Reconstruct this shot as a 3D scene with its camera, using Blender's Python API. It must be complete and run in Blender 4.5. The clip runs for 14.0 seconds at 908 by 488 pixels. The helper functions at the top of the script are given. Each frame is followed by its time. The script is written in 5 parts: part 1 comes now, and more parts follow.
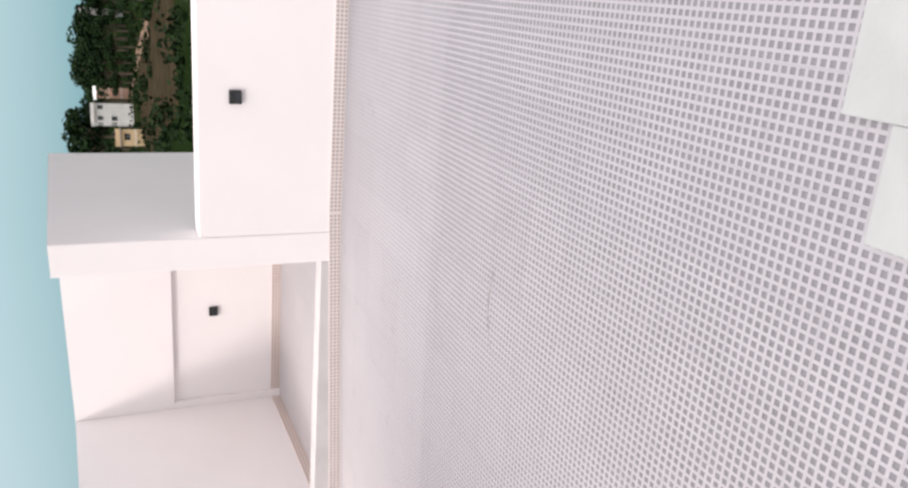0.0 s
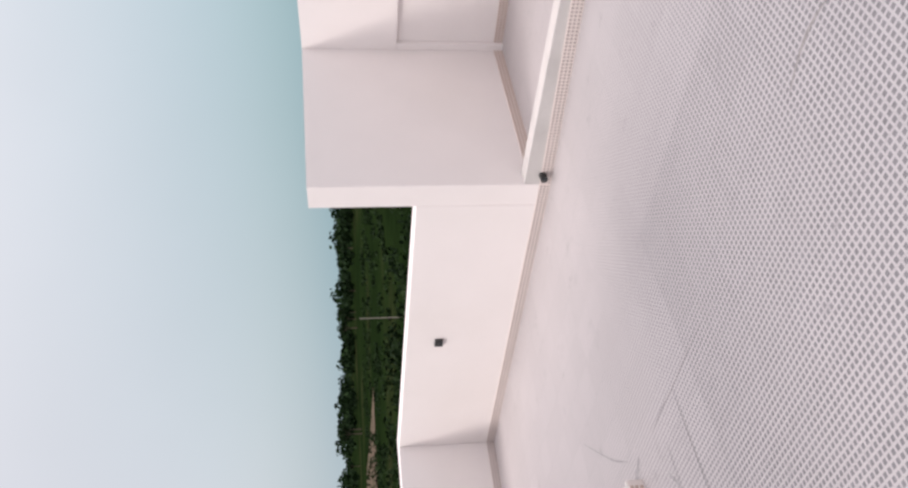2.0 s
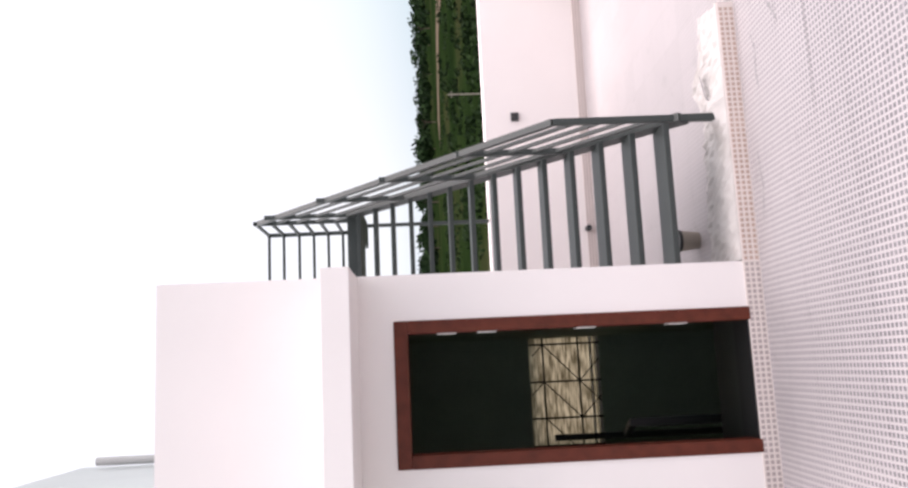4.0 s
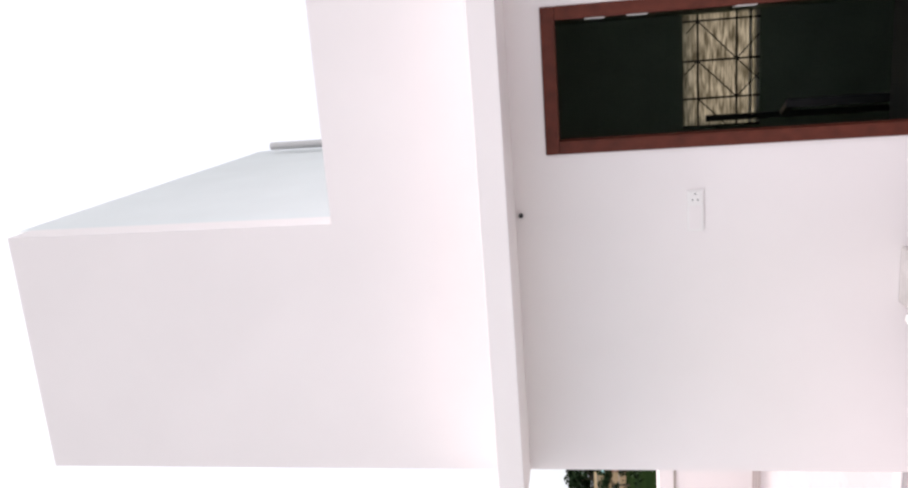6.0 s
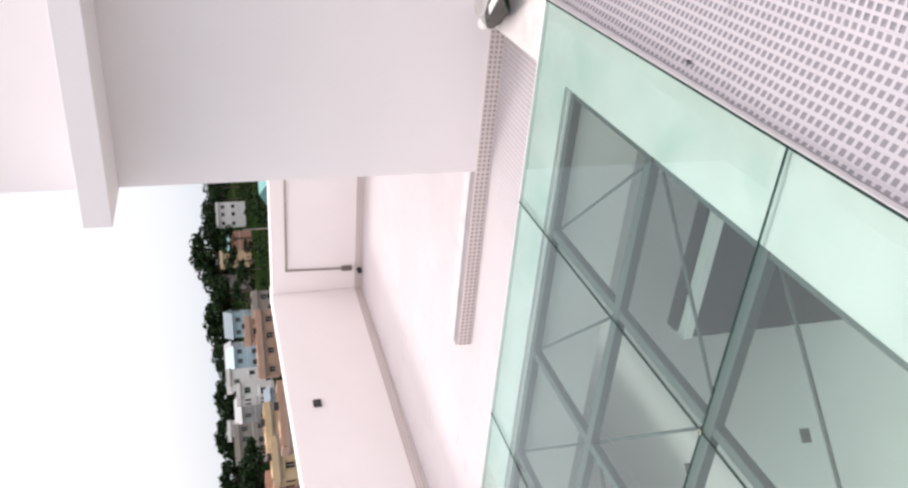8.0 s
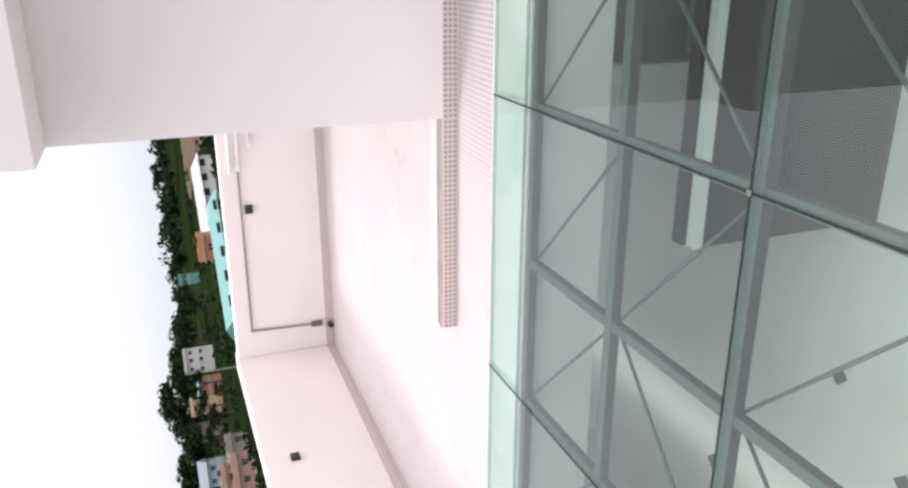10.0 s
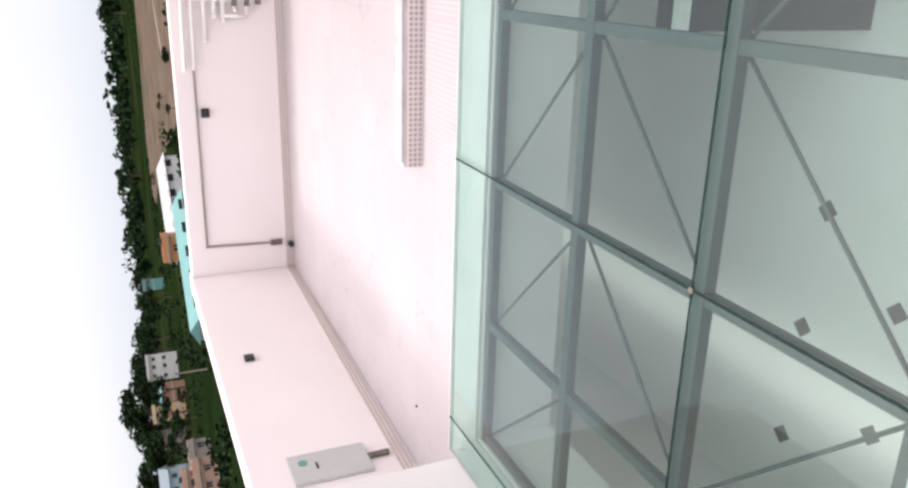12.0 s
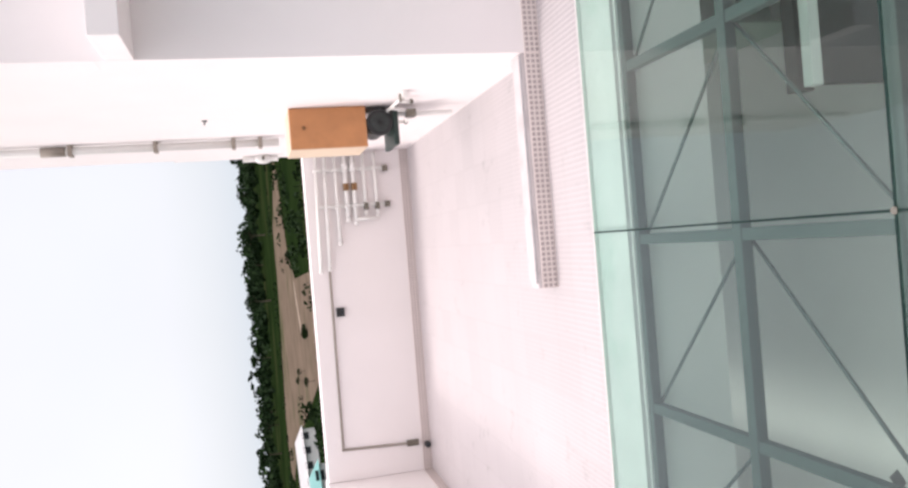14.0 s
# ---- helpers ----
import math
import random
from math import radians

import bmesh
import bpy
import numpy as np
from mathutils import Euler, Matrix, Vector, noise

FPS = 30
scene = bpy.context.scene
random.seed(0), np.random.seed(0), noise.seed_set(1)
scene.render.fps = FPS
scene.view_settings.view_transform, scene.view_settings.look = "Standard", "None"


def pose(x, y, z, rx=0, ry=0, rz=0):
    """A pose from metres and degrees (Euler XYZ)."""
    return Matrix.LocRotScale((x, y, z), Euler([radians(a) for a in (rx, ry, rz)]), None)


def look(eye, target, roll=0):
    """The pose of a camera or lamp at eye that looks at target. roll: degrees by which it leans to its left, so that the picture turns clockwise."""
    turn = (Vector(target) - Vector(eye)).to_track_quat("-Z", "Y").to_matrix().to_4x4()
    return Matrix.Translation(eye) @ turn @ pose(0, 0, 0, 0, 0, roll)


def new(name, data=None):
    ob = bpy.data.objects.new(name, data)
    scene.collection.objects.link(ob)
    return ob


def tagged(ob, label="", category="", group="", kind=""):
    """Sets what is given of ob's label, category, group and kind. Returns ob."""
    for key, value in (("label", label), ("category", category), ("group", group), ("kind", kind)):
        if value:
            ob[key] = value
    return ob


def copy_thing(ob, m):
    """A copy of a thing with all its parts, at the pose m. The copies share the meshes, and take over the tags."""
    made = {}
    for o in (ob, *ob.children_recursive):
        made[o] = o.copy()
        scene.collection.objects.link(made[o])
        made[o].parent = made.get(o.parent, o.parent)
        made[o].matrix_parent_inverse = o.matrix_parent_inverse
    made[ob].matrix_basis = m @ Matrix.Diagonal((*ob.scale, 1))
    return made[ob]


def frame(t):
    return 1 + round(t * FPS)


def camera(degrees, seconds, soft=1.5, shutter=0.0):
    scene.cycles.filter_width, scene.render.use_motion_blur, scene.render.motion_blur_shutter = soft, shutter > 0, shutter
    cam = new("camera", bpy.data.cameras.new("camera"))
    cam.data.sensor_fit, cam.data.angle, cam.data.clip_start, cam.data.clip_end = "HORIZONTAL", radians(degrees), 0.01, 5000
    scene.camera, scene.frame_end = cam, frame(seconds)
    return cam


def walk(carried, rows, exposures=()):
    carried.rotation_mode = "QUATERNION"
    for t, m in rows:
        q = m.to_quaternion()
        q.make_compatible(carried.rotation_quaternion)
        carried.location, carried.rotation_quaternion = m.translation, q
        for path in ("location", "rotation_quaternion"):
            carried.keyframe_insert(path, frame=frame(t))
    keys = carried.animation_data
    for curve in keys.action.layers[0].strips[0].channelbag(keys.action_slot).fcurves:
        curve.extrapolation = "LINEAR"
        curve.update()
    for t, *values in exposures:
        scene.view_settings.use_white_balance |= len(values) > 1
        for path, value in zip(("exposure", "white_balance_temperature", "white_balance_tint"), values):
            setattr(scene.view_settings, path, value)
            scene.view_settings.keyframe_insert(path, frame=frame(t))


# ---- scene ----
cam = camera(59.6, 14.0, soft=2.5)
PATH = [
    (0, (-0.841, 0.529, 1.766), (-1.447, 2.255, 0.957), -93.3),
    (0.5, (-0.895, 0.745, 1.878), (-1.835, 2.385, 1.225), -94.0),
    (1, (-0.842, 0.904, 1.831), (-1.727, 2.624, 1.322), -92.0),
    (1.5, (-0.892, 1.118, 1.779), (-1.93, 2.782, 1.388), -90.2),
    (2, (-0.852, 1.335, 1.769), (-2.271, 2.716, 1.486), -91.3),
    (2.5, (-0.836, 1.468, 1.794), (-2.546, 2.48, 1.567), -91.5),
    (3, (-0.794, 1.44, 1.818), (-2.631, 2.206, 1.617), -92.1),
    (3.5, (-0.837, 1.454, 1.844), (-2.761, 1.986, 1.726), -92.0),
    (4, (-0.844, 1.46, 1.852), (-2.819, 1.769, 1.779), -92.3),
    (4.2, (-0.835, 1.442, 1.841), (-2.821, 1.669, 1.779), -93.0),
    (6.3, (-0.758, 1.515, 1.853), (-2.65, 0.985, 2.224), -92.0),
    (6.5, (-0.724, 1.478, 1.869), (-2.604, 0.913, 2.254), -92.1),
    (7, (-0.664, 1.264, 1.865), (-2.536, 0.588, 2.068), -93.3),
    (7.5, (-0.747, 1.18, 1.805), (-2.522, 0.297, 1.542), -94.4),
    (8, (-0.737, 1.062, 1.698), (-2.394, 0.096, 1.132), -94.1),
    (8.2, (-0.744, 0.974, 1.699), (-2.389, 0.018, 1.082), -94.8),
    (10.3, (-0.748, -0.335, 1.691), (-2.515, -0.984, 1.015), -98.0),
    (10.5, (-0.767, -0.474, 1.68), (-2.538, -1.105, 0.996), -98.4),
    (11, (-0.776, -0.815, 1.665), (-2.563, -1.378, 0.965), -97.8),
    (11.5, (-0.716, -1.052, 1.708), (-2.51, -1.603, 1.016), -96.2),
    (12, (-0.722, -1.328, 1.668), (-2.458, -1.984, 0.923), -96.6),
    (12.5, (-0.798, -1.59, 1.673), (-2.604, -2.125, 1.001), -96.0),
    (13, (-0.795, -1.853, 1.686), (-2.685, -2.173, 1.114), -94.5),
    (13.5, (-0.757, -2.066, 1.724), (-2.688, -2.258, 1.24), -94.0),
    (14, (-0.802, -2.201, 1.726), (-2.738, -2.207, 1.227), -94.7),
]
EXPOSURES = [(0, 0.27, 6500, 10), (0.8, 0.22, 6520, 11), (1.5, 0.17, 6580, 12), (2.2, 0.03, 6560, 12), (3.0, 0.48, 6600, 14), (4.2, 0.69, 6600, 15), (6.5, 0.57, 6500, 13), (8.0, 0.48, 6500, 14), (11.0, 0.56, 6550, 16), (14.0, 0.45, 6550, 14)]
walk(cam, [(t, look(eye, target, roll)) for t, eye, target, roll in PATH], EXPOSURES)

# ---------------------------------------------------------------- world and sun
world = bpy.data.worlds.new("sky")
scene.world = world
world.use_nodes = True
wn, wl = world.node_tree.nodes, world.node_tree.links
sky = wn.new("ShaderNodeTexSky")
sky.sky_type, sky.sun_disc = "NISHITA", False
sky.sun_elevation, sky.sun_rotation = radians(48), radians(205)
sky.dust_density, sky.air_density = 3.0, 1.2
# thin high cloud: pale overhead, blue-green haze low down in the north
tc = wn.new("ShaderNodeTexCoord")
sep = wn.new("ShaderNodeSeparateXYZ")
wl.new(tc.outputs["Generated"], sep.inputs[0])
ramp = wn.new("ShaderNodeValToRGB")
re = ramp.color_ramp.elements
re[0].position, re[0].color = 0.0, (0.52, 0.58, 0.63, 1)
re[1].position, re[1].color = 0.10, (0.60, 0.62, 0.66, 1)
re.new(0.32).color = (0.63, 0.635, 0.67, 1)
re.new(0.62).color = (0.72, 0.72, 0.75, 1)
re.new(0.80).color = (1.45, 1.36, 1.36, 1)
re.new(1.0).color = (3.35, 3.05, 3.05, 1)
wl.new(sep.outputs["Z"], ramp.inputs[0])
ramp_n = wn.new("ShaderNodeValToRGB")
rn = ramp_n.color_ramp.elements
rn[0].position, rn[0].color = 0.0, (0.20, 0.375, 0.425, 1)
rn[1].position, rn[1].color = 0.42, (0.78, 0.80, 0.84, 1)
rn.new(1.0).color = (2.95, 2.70, 2.70, 1)
wl.new(sep.outputs["Z"], ramp_n.inputs[0])
north = wn.new("ShaderNodeMapRange")
north.inputs["From Min"].default_value, north.inputs["From Max"].default_value = 0.25, 0.95
wl.new(sep.outputs["Y"], north.inputs["Value"])
cl = wn.new("ShaderNodeTexNoise")
cl.inputs["Scale"].default_value, cl.inputs["Detail"].default_value = 2.2, 4.0
wl.new(tc.outputs["Generated"], cl.inputs["Vector"])
mixn = wn.new("ShaderNodeMix"); mixn.data_type = "RGBA"
wl.new(north.outputs[0], mixn.inputs["Factor"])
wl.new(ramp.outputs[0], mixn.inputs["A"]); wl.new(ramp_n.outputs[0], mixn.inputs["B"])
clm = wn.new("ShaderNodeMapRange")
clm.inputs["To Min"].default_value, clm.inputs["To Max"].default_value = 0.92, 1.08
wl.new(cl.outputs["Fac"], clm.inputs["Value"])
mulc = wn.new("ShaderNodeMix"); mulc.data_type, mulc.blend_type = "RGBA", "MULTIPLY"
mulc.inputs["Factor"].default_value = 1.0
wl.new(mixn.outputs["Result"], mulc.inputs["A"]); wl.new(clm.outputs[0], mulc.inputs["B"])
bg1, bg2, add = wn.new("ShaderNodeBackground"), wn.new("ShaderNodeBackground"), wn.new("ShaderNodeAddShader")
bg1.inputs["Strength"].default_value, bg2.inputs["Strength"].default_value = 0.02, 0.98
wl.new(sky.outputs[0], bg1.inputs["Color"]); wl.new(mulc.outputs["Result"], bg2.inputs["Color"])
wl.new(bg1.outputs[0], add.inputs[0]); wl.new(bg2.outputs[0], add.inputs[1])
wl.new(add.outputs[0], wn["World Output"].inputs["Surface"])

sun = new("sun", bpy.data.lights.new("sun", "SUN"))
sun.data.energy, sun.data.angle, sun.data.color = 1.3, radians(12), (1.0, 0.93, 0.88)
sun.matrix_world = look((0, 0, 0), (0.42 * 0.67, 0.91 * 0.67, -0.74))

# ---------------------------------------------------------------- materials
def mat(name, base, rough=0.6, metal=0.0, vary=0.06, scale=6.0, bump=0.15, fine=140.0, spec=0.5, stain=None, stain_scale=0.8, stain_amount=0.35):
    """A procedural surface: base colour, broad stains, fine grain and relief."""
    m = bpy.data.materials.new(name)
    m.use_nodes = True
    n, l = m.node_tree.nodes, m.node_tree.links
    p = n["Principled BSDF"]
    p.inputs["Roughness"].default_value, p.inputs["Metallic"].default_value = rough, metal
    p.inputs["Specular IOR Level"].default_value = spec
    co = n.new("ShaderNodeTexCoord")
    a = n.new("ShaderNodeTexNoise"); a.inputs["Scale"].default_value, a.inputs["Detail"].default_value = scale, 6
    b = n.new("ShaderNodeTexNoise"); b.inputs["Scale"].default_value, b.inputs["Detail"].default_value = fine, 3
    l.new(co.outputs["Object"], a.inputs["Vector"]); l.new(co.outputs["Object"], b.inputs["Vector"])
    r = n.new("ShaderNodeMapRange")
    r.inputs["To Min"].default_value, r.inputs["To Max"].default_value = 1 - vary * 2, 1 + vary
    l.new(a.outputs["Fac"], r.inputs["Value"])
    mul = n.new("ShaderNodeMix"); mul.data_type, mul.blend_type = "RGBA", "MULTIPLY"
    mul.inputs["Factor"].default_value = 1.0
    mul.inputs["A"].default_value = (*base, 1)
    l.new(r.outputs[0], mul.inputs["B"])
    colour = mul.outputs["Result"]
    if stain:
        s = n.new("ShaderNodeTexNoise"); s.inputs["Scale"].default_value, s.inputs["Detail"].default_value = stain_scale, 8
        l.new(co.outputs["Object"], s.inputs["Vector"])
        sr = n.new("ShaderNodeMapRange")
        sr.inputs["From Min"].default_value, sr.inputs["From Max"].default_value = 0.52, 0.72
        sr.inputs["To Max"].default_value = stain_amount
        l.new(s.outputs["Fac"], sr.inputs["Value"])
        sm = n.new("ShaderNodeMix"); sm.data_type = "RGBA"
        l.new(sr.outputs[0], sm.inputs["Factor"]); l.new(colour, sm.inputs["A"])
        sm.inputs["B"].default_value = (*stain, 1)
        colour = sm.outputs["Result"]
    l.new(colour, p.inputs["Base Color"])
    bm_ = n.new("ShaderNodeBump"); bm_.inputs["Strength"].default_value, bm_.inputs["Distance"].default_value = bump, 0.004
    l.new(b.outputs["Fac"], bm_.inputs["Height"]); l.new(bm_.outputs[0], p.inputs["Normal"])
    return m


WHITE = mat("white_wall_paint", (0.83, 0.785, 0.777), 0.75, vary=0.03, scale=1.3, bump=0.12, fine=90, stain=(0.72, 0.68, 0.64), stain_scale=0.5, stain_amount=0.25)
WHITE2 = mat("white_cement_wash", (0.60, 0.575, 0.555), 0.85, vary=0.10, scale=7, bump=0.6, fine=50, stain=(0.40, 0.375, 0.35), stain_scale=5.0, stain_amount=0.6)
KERB = mat("kerb_paint", (0.68, 0.64, 0.645), 0.7, vary=0.10, scale=3.5, bump=0.3, fine=70, stain=(0.42, 0.50, 0.46), stain_scale=2.4, stain_amount=0.75)
SHADED_WHITE = mat("white_paint_in_blue_shade", (0.72, 0.76, 0.76), 0.75, vary=0.04, scale=1.5, bump=0.12, fine=90)
CHIP = mat("grey_glazed_tile", (0.168, 0.165, 0.180), 0.45, vary=0.18, scale=9, bump=0.1, fine=200)
STEEL = mat("grey_green_steel_paint", (0.036, 0.046, 0.044), 0.45, vary=0.12, scale=8, bump=0.08, fine=160)
FRAME = mat("grey_steel_frame_paint", (0.050, 0.074, 0.073), 0.6, vary=0.10, scale=5, bump=0.08, fine=160)
WOOD = mat("red_brown_wood", (0.115, 0.026, 0.014), 0.55, vary=0.3, scale=14, bump=0.2, fine=80, spec=0.25)
DARKROOM = mat("dim_stair_hall_paint", (0.36, 0.44, 0.35), 0.85, vary=0.1, scale=3)
BLACK = mat("black_plastic", (0.016, 0.017, 0.018), 0.4, vary=0.1)
ORANGE = mat("orange_brown_board", (0.52, 0.235, 0.095), 0.6, vary=0.12, scale=10, bump=0.2, fine=60)
BUFF = mat("buff_board_edge", (0.70, 0.56, 0.42), 0.65, vary=0.08)
PVC = mat("white_pvc", (0.80, 0.79, 0.76), 0.35, vary=0.04)
PLATE = mat("switch_plate_plastic", (0.82, 0.80, 0.78), 0.3, vary=0.02)
CHROME = mat("tarnished_metal", (0.25, 0.235, 0.20), 0.26, 0.95, vary=0.35, scale=25)
BRASS = mat("dull_brass", (0.36, 0.23, 0.12), 0.45, 0.6, vary=0.2, scale=20)
RUST = mat("rust_brown", (0.24, 0.12, 0.05), 0.8, vary=0.3, scale=30)
MARBLE = mat("room_floor_white_tile", (0.90, 0.885, 0.875), 0.3, vary=0.05, scale=2)
DIAMOND = mat("dark_insert_tile", (0.055, 0.06, 0.06), 0.3, vary=0.1)
ROOMWALL = mat("room_wall_paint", (0.90, 0.885, 0.87), 0.8, vary=0.03)
CURTAIN = mat("dusty_window_glass", (0.5, 0.46, 0.35), 0.5, vary=0.35, scale=9)
tr = CURTAIN.node_tree.nodes.new("ShaderNodeBsdfTranslucent")
cw = CURTAIN.node_tree
cmap, cco, cnz, crp = (cw.nodes.new("ShaderNode" + k) for k in ("Mapping", "TexCoord", "TexNoise", "ValToRGB"))
cmap.inputs["Scale"].default_value = (1, 2.5, 20)
cnz.inputs["Scale"].default_value, cnz.inputs["Detail"].default_value = 2.0, 6
crp.color_ramp.elements[0].position, crp.color_ramp.elements[0].color = 0.35, (0.27, 0.24, 0.18, 1)
crp.color_ramp.elements[1].position, crp.color_ramp.elements[1].color = 0.62, (0.72, 0.66, 0.55, 1)
cw.links.new(cco.outputs["Object"], cmap.inputs["Vector"]); cw.links.new(cmap.outputs[0], cnz.inputs["Vector"])
cw.links.new(cnz.outputs["Fac"], crp.inputs[0]); cw.links.new(crp.outputs[0], tr.inputs["Color"])
CURTAIN.node_tree.links.new(tr.outputs[0], CURTAIN.node_tree.nodes["Material Output"].inputs["Surface"])
BARK = mat("bark", (0.10, 0.075, 0.05), 0.9, vary=0.3, scale=8)
TEALROOF = mat("teal_sheet_roof", (0.13, 0.33, 0.31), 0.5, vary=0.12, scale=0.6)
GREYROOF = mat("grey_sheet_roof", (0.36, 0.37, 0.37), 0.7, vary=0.2, scale=0.5)
SLATE = mat("slate_blue_sheet_roof", (0.15, 0.205, 0.235), 0.6, vary=0.15, scale=0.6)
BLUEGREY = mat("blue_grey_wall", (0.33, 0.44, 0.48), 0.8, vary=0.1, scale=0.6)
HWHITE = mat("house_white", (0.70, 0.69, 0.66), 0.8, vary=0.1, scale=0.6)
TERRA = mat("terracotta_wall", (0.44, 0.235, 0.165), 0.8, vary=0.15, scale=0.6)
CREAM = mat("cream_wall", (0.62, 0.46, 0.27), 0.8, vary=0.12, scale=0.6)
CONC = mat("weathered_concrete", (0.33, 0.29, 0.25), 0.85, vary=0.2, scale=0.7)
WINDARK = mat("dark_window", (0.03, 0.035, 0.04), 0.2, vary=0.1)


def leaf_material(name, lo, hi):
    m = bpy.data.materials.new(name)
    m.use_nodes = True
    n, l = m.node_tree.nodes, m.node_tree.links
    p = n["Principled BSDF"]
    p.inputs["Roughness"].default_value, p.inputs["Specular IOR Level"].default_value = 0.8, 0.05
    g = n.new("ShaderNodeNewGeometry")
    r = n.new("ShaderNodeValToRGB")
    r.color_ramp.elements[0].color, r.color_ramp.elements[1].color = (*lo, 1), (*hi, 1)
    l.new(g.outputs["Random Per Island"], r.inputs[0])
    l.new(r.outputs[0], p.inputs["Base Color"])
    return m


LEAF = leaf_material("leaves", (0.006, 0.015, 0.006), (0.023, 0.045, 0.016))
LEAF2 = leaf_material("field_leaves", (0.007, 0.016, 0.006), (0.018, 0.034, 0.011))


def floor_material():
    """White grout with grey glazed squares on a 32 mm grid, laid as sheets of ten by ten."""
    m = bpy.data.materials.new("mosaic_floor")
    m.use_nodes = True
    n, l = m.node_tree.nodes, m.node_tree.links
    p = n["Principled BSDF"]
    p.inputs["Roughness"].default_value = 0.55
    co = n.new("ShaderNodeTexCoord")

    def math(op, a, b=None):
        q = n.new("ShaderNodeMath"); q.operation = op
        for i, v in enumerate((a, b)):
            if v is None:
                continue
            if isinstance(v, (int, float)):
                q.inputs[i].default_value = v
            else:
                l.new(v, q.inputs[i])
        return q.outputs[0]

    s = n.new("ShaderNodeSeparateXYZ"); l.new(co.outputs["Object"], s.inputs[0])
    masks, seams = [], []
    for axis in ("X", "Y"):
        f = math("FRACT", math("DIVIDE", s.outputs[axis], 0.032))
        masks.append(math("LESS_THAN", math("ABSOLUTE", math("SUBTRACT", f, 0.5)), 0.305))
        f2 = math("FRACT", math("DIVIDE", s.outputs[axis], 0.320))
        seams.append(math("GREATER_THAN", math("ABSOLUTE", math("SUBTRACT", f2, 0.5)), 0.492))
    chip = math("MULTIPLY", masks[0], masks[1])
    wash = n.new("ShaderNodeMapRange")
    wash.inputs["From Min"].default_value, wash.inputs["From Max"].default_value = -6.6, -4.3
    wash.inputs["To Min"].default_value, wash.inputs["To Max"].default_value = 0.10, 1.0
    l.new(s.outputs["X"], wash.inputs["Value"])
    worn = n.new("ShaderNodeMapRange")
    worn.inputs["From Min"].default_value, worn.inputs["From Max"].default_value = 6.2, 4.4
    worn.inputs["To Min"].default_value, worn.inputs["To Max"].default_value = 0.25, 1.0
    l.new(s.outputs["Y"], worn.inputs["Value"])
    chip = math("MULTIPLY", math("MULTIPLY", chip, wash.outputs[0]), worn.outputs[0])
    south = n.new("ShaderNodeMapRange")
    south.inputs["From Min"].default_value, south.inputs["From Max"].default_value = -2.0, 0.2
    south.inputs["To Min"].default_value, south.inputs["To Max"].default_value = 0.30, 1.0
    l.new(s.outputs["Y"], south.inputs["Value"])
    chip = math("MULTIPLY", chip, south.outputs[0])
    seam = math("MAXIMUM", seams[0], seams[1])
    snap = n.new("ShaderNodeVectorMath"); snap.operation = "SNAP"
    snap.inputs[1].default_value = (0.320, 0.320, 10)
    l.new(co.outputs["Object"], snap.inputs[0])
    wn_ = n.new("ShaderNodeTexWhiteNoise"); l.new(snap.outputs[0], wn_.inputs["Vector"])
    st = n.new("ShaderNodeTexNoise"); st.inputs["Scale"].default_value, st.inputs["Detail"].default_value = 0.9, 8
    l.new(co.outputs["Object"], st.inputs["Vector"])
    tone = math("ADD", math("MULTIPLY", wn_.outputs["Value"], 0.05), math("MULTIPLY", st.outputs["Fac"], 0.16))
    tone = math("ADD", tone, 0.865)
    tone = math("SUBTRACT", tone, math("MULTIPLY", seam, 0.10))
    dirt = n.new("ShaderNodeTexNoise"); dirt.inputs["Scale"].default_value, dirt.inputs["Detail"].default_value = 4.5, 12
    dirt.inputs["Roughness"].default_value = 0.75
    l.new(co.outputs["Object"], dirt.inputs["Vector"])
    dm_ = n.new("ShaderNodeMapRange")
    dm_.inputs["From Min"].default_value, dm_.inputs["From Max"].default_value, dm_.inputs["To Max"].default_value = 0.58, 0.76, 0.28
    l.new(dirt.outputs["Fac"], dm_.inputs["Value"])
    tone = math("SUBTRACT", tone, dm_.outputs[0])
    # weaker light of the northern part put into the floor colour, with a ragged edge
    north_shade = n.new("ShaderNodeMapRange")
    north_shade.inputs["From Min"].default_value, north_shade.inputs["From Max"].default_value, north_shade.inputs["To Max"].default_value = 1.6, 4.2, 0.035
    l.new(math("ADD", s.outputs["Y"], math("MULTIPLY", st.outputs["Fac"], 1.6)), north_shade.inputs["Value"])
    tone = math("SUBTRACT", tone, north_shade.outputs[0])
    mix = n.new("ShaderNodeMix"); mix.data_type = "RGBA"
    pale = n.new("ShaderNodeMix"); pale.data_type = "RGBA"
    pale.inputs["A"].default_value, pale.inputs["B"].default_value = (0.462, 0.432, 0.437, 1), (0.335, 0.328, 0.348, 1)
    # grout runs from paler in the west to greyer in the east
    east_tone = n.new("ShaderNodeMapRange")
    east_tone.inputs["From Min"].default_value, east_tone.inputs["From Max"].default_value = -5.0, -1.3
    l.new(s.outputs["X"], east_tone.inputs["Value"])
    l.new(east_tone.outputs["Result"], pale.inputs["Factor"])
    l.new(pale.outputs["Result"], mix.inputs["A"])
    mix.inputs["B"].default_value = (0.168, 0.165, 0.180, 1)
    l.new(chip, mix.inputs["Factor"])
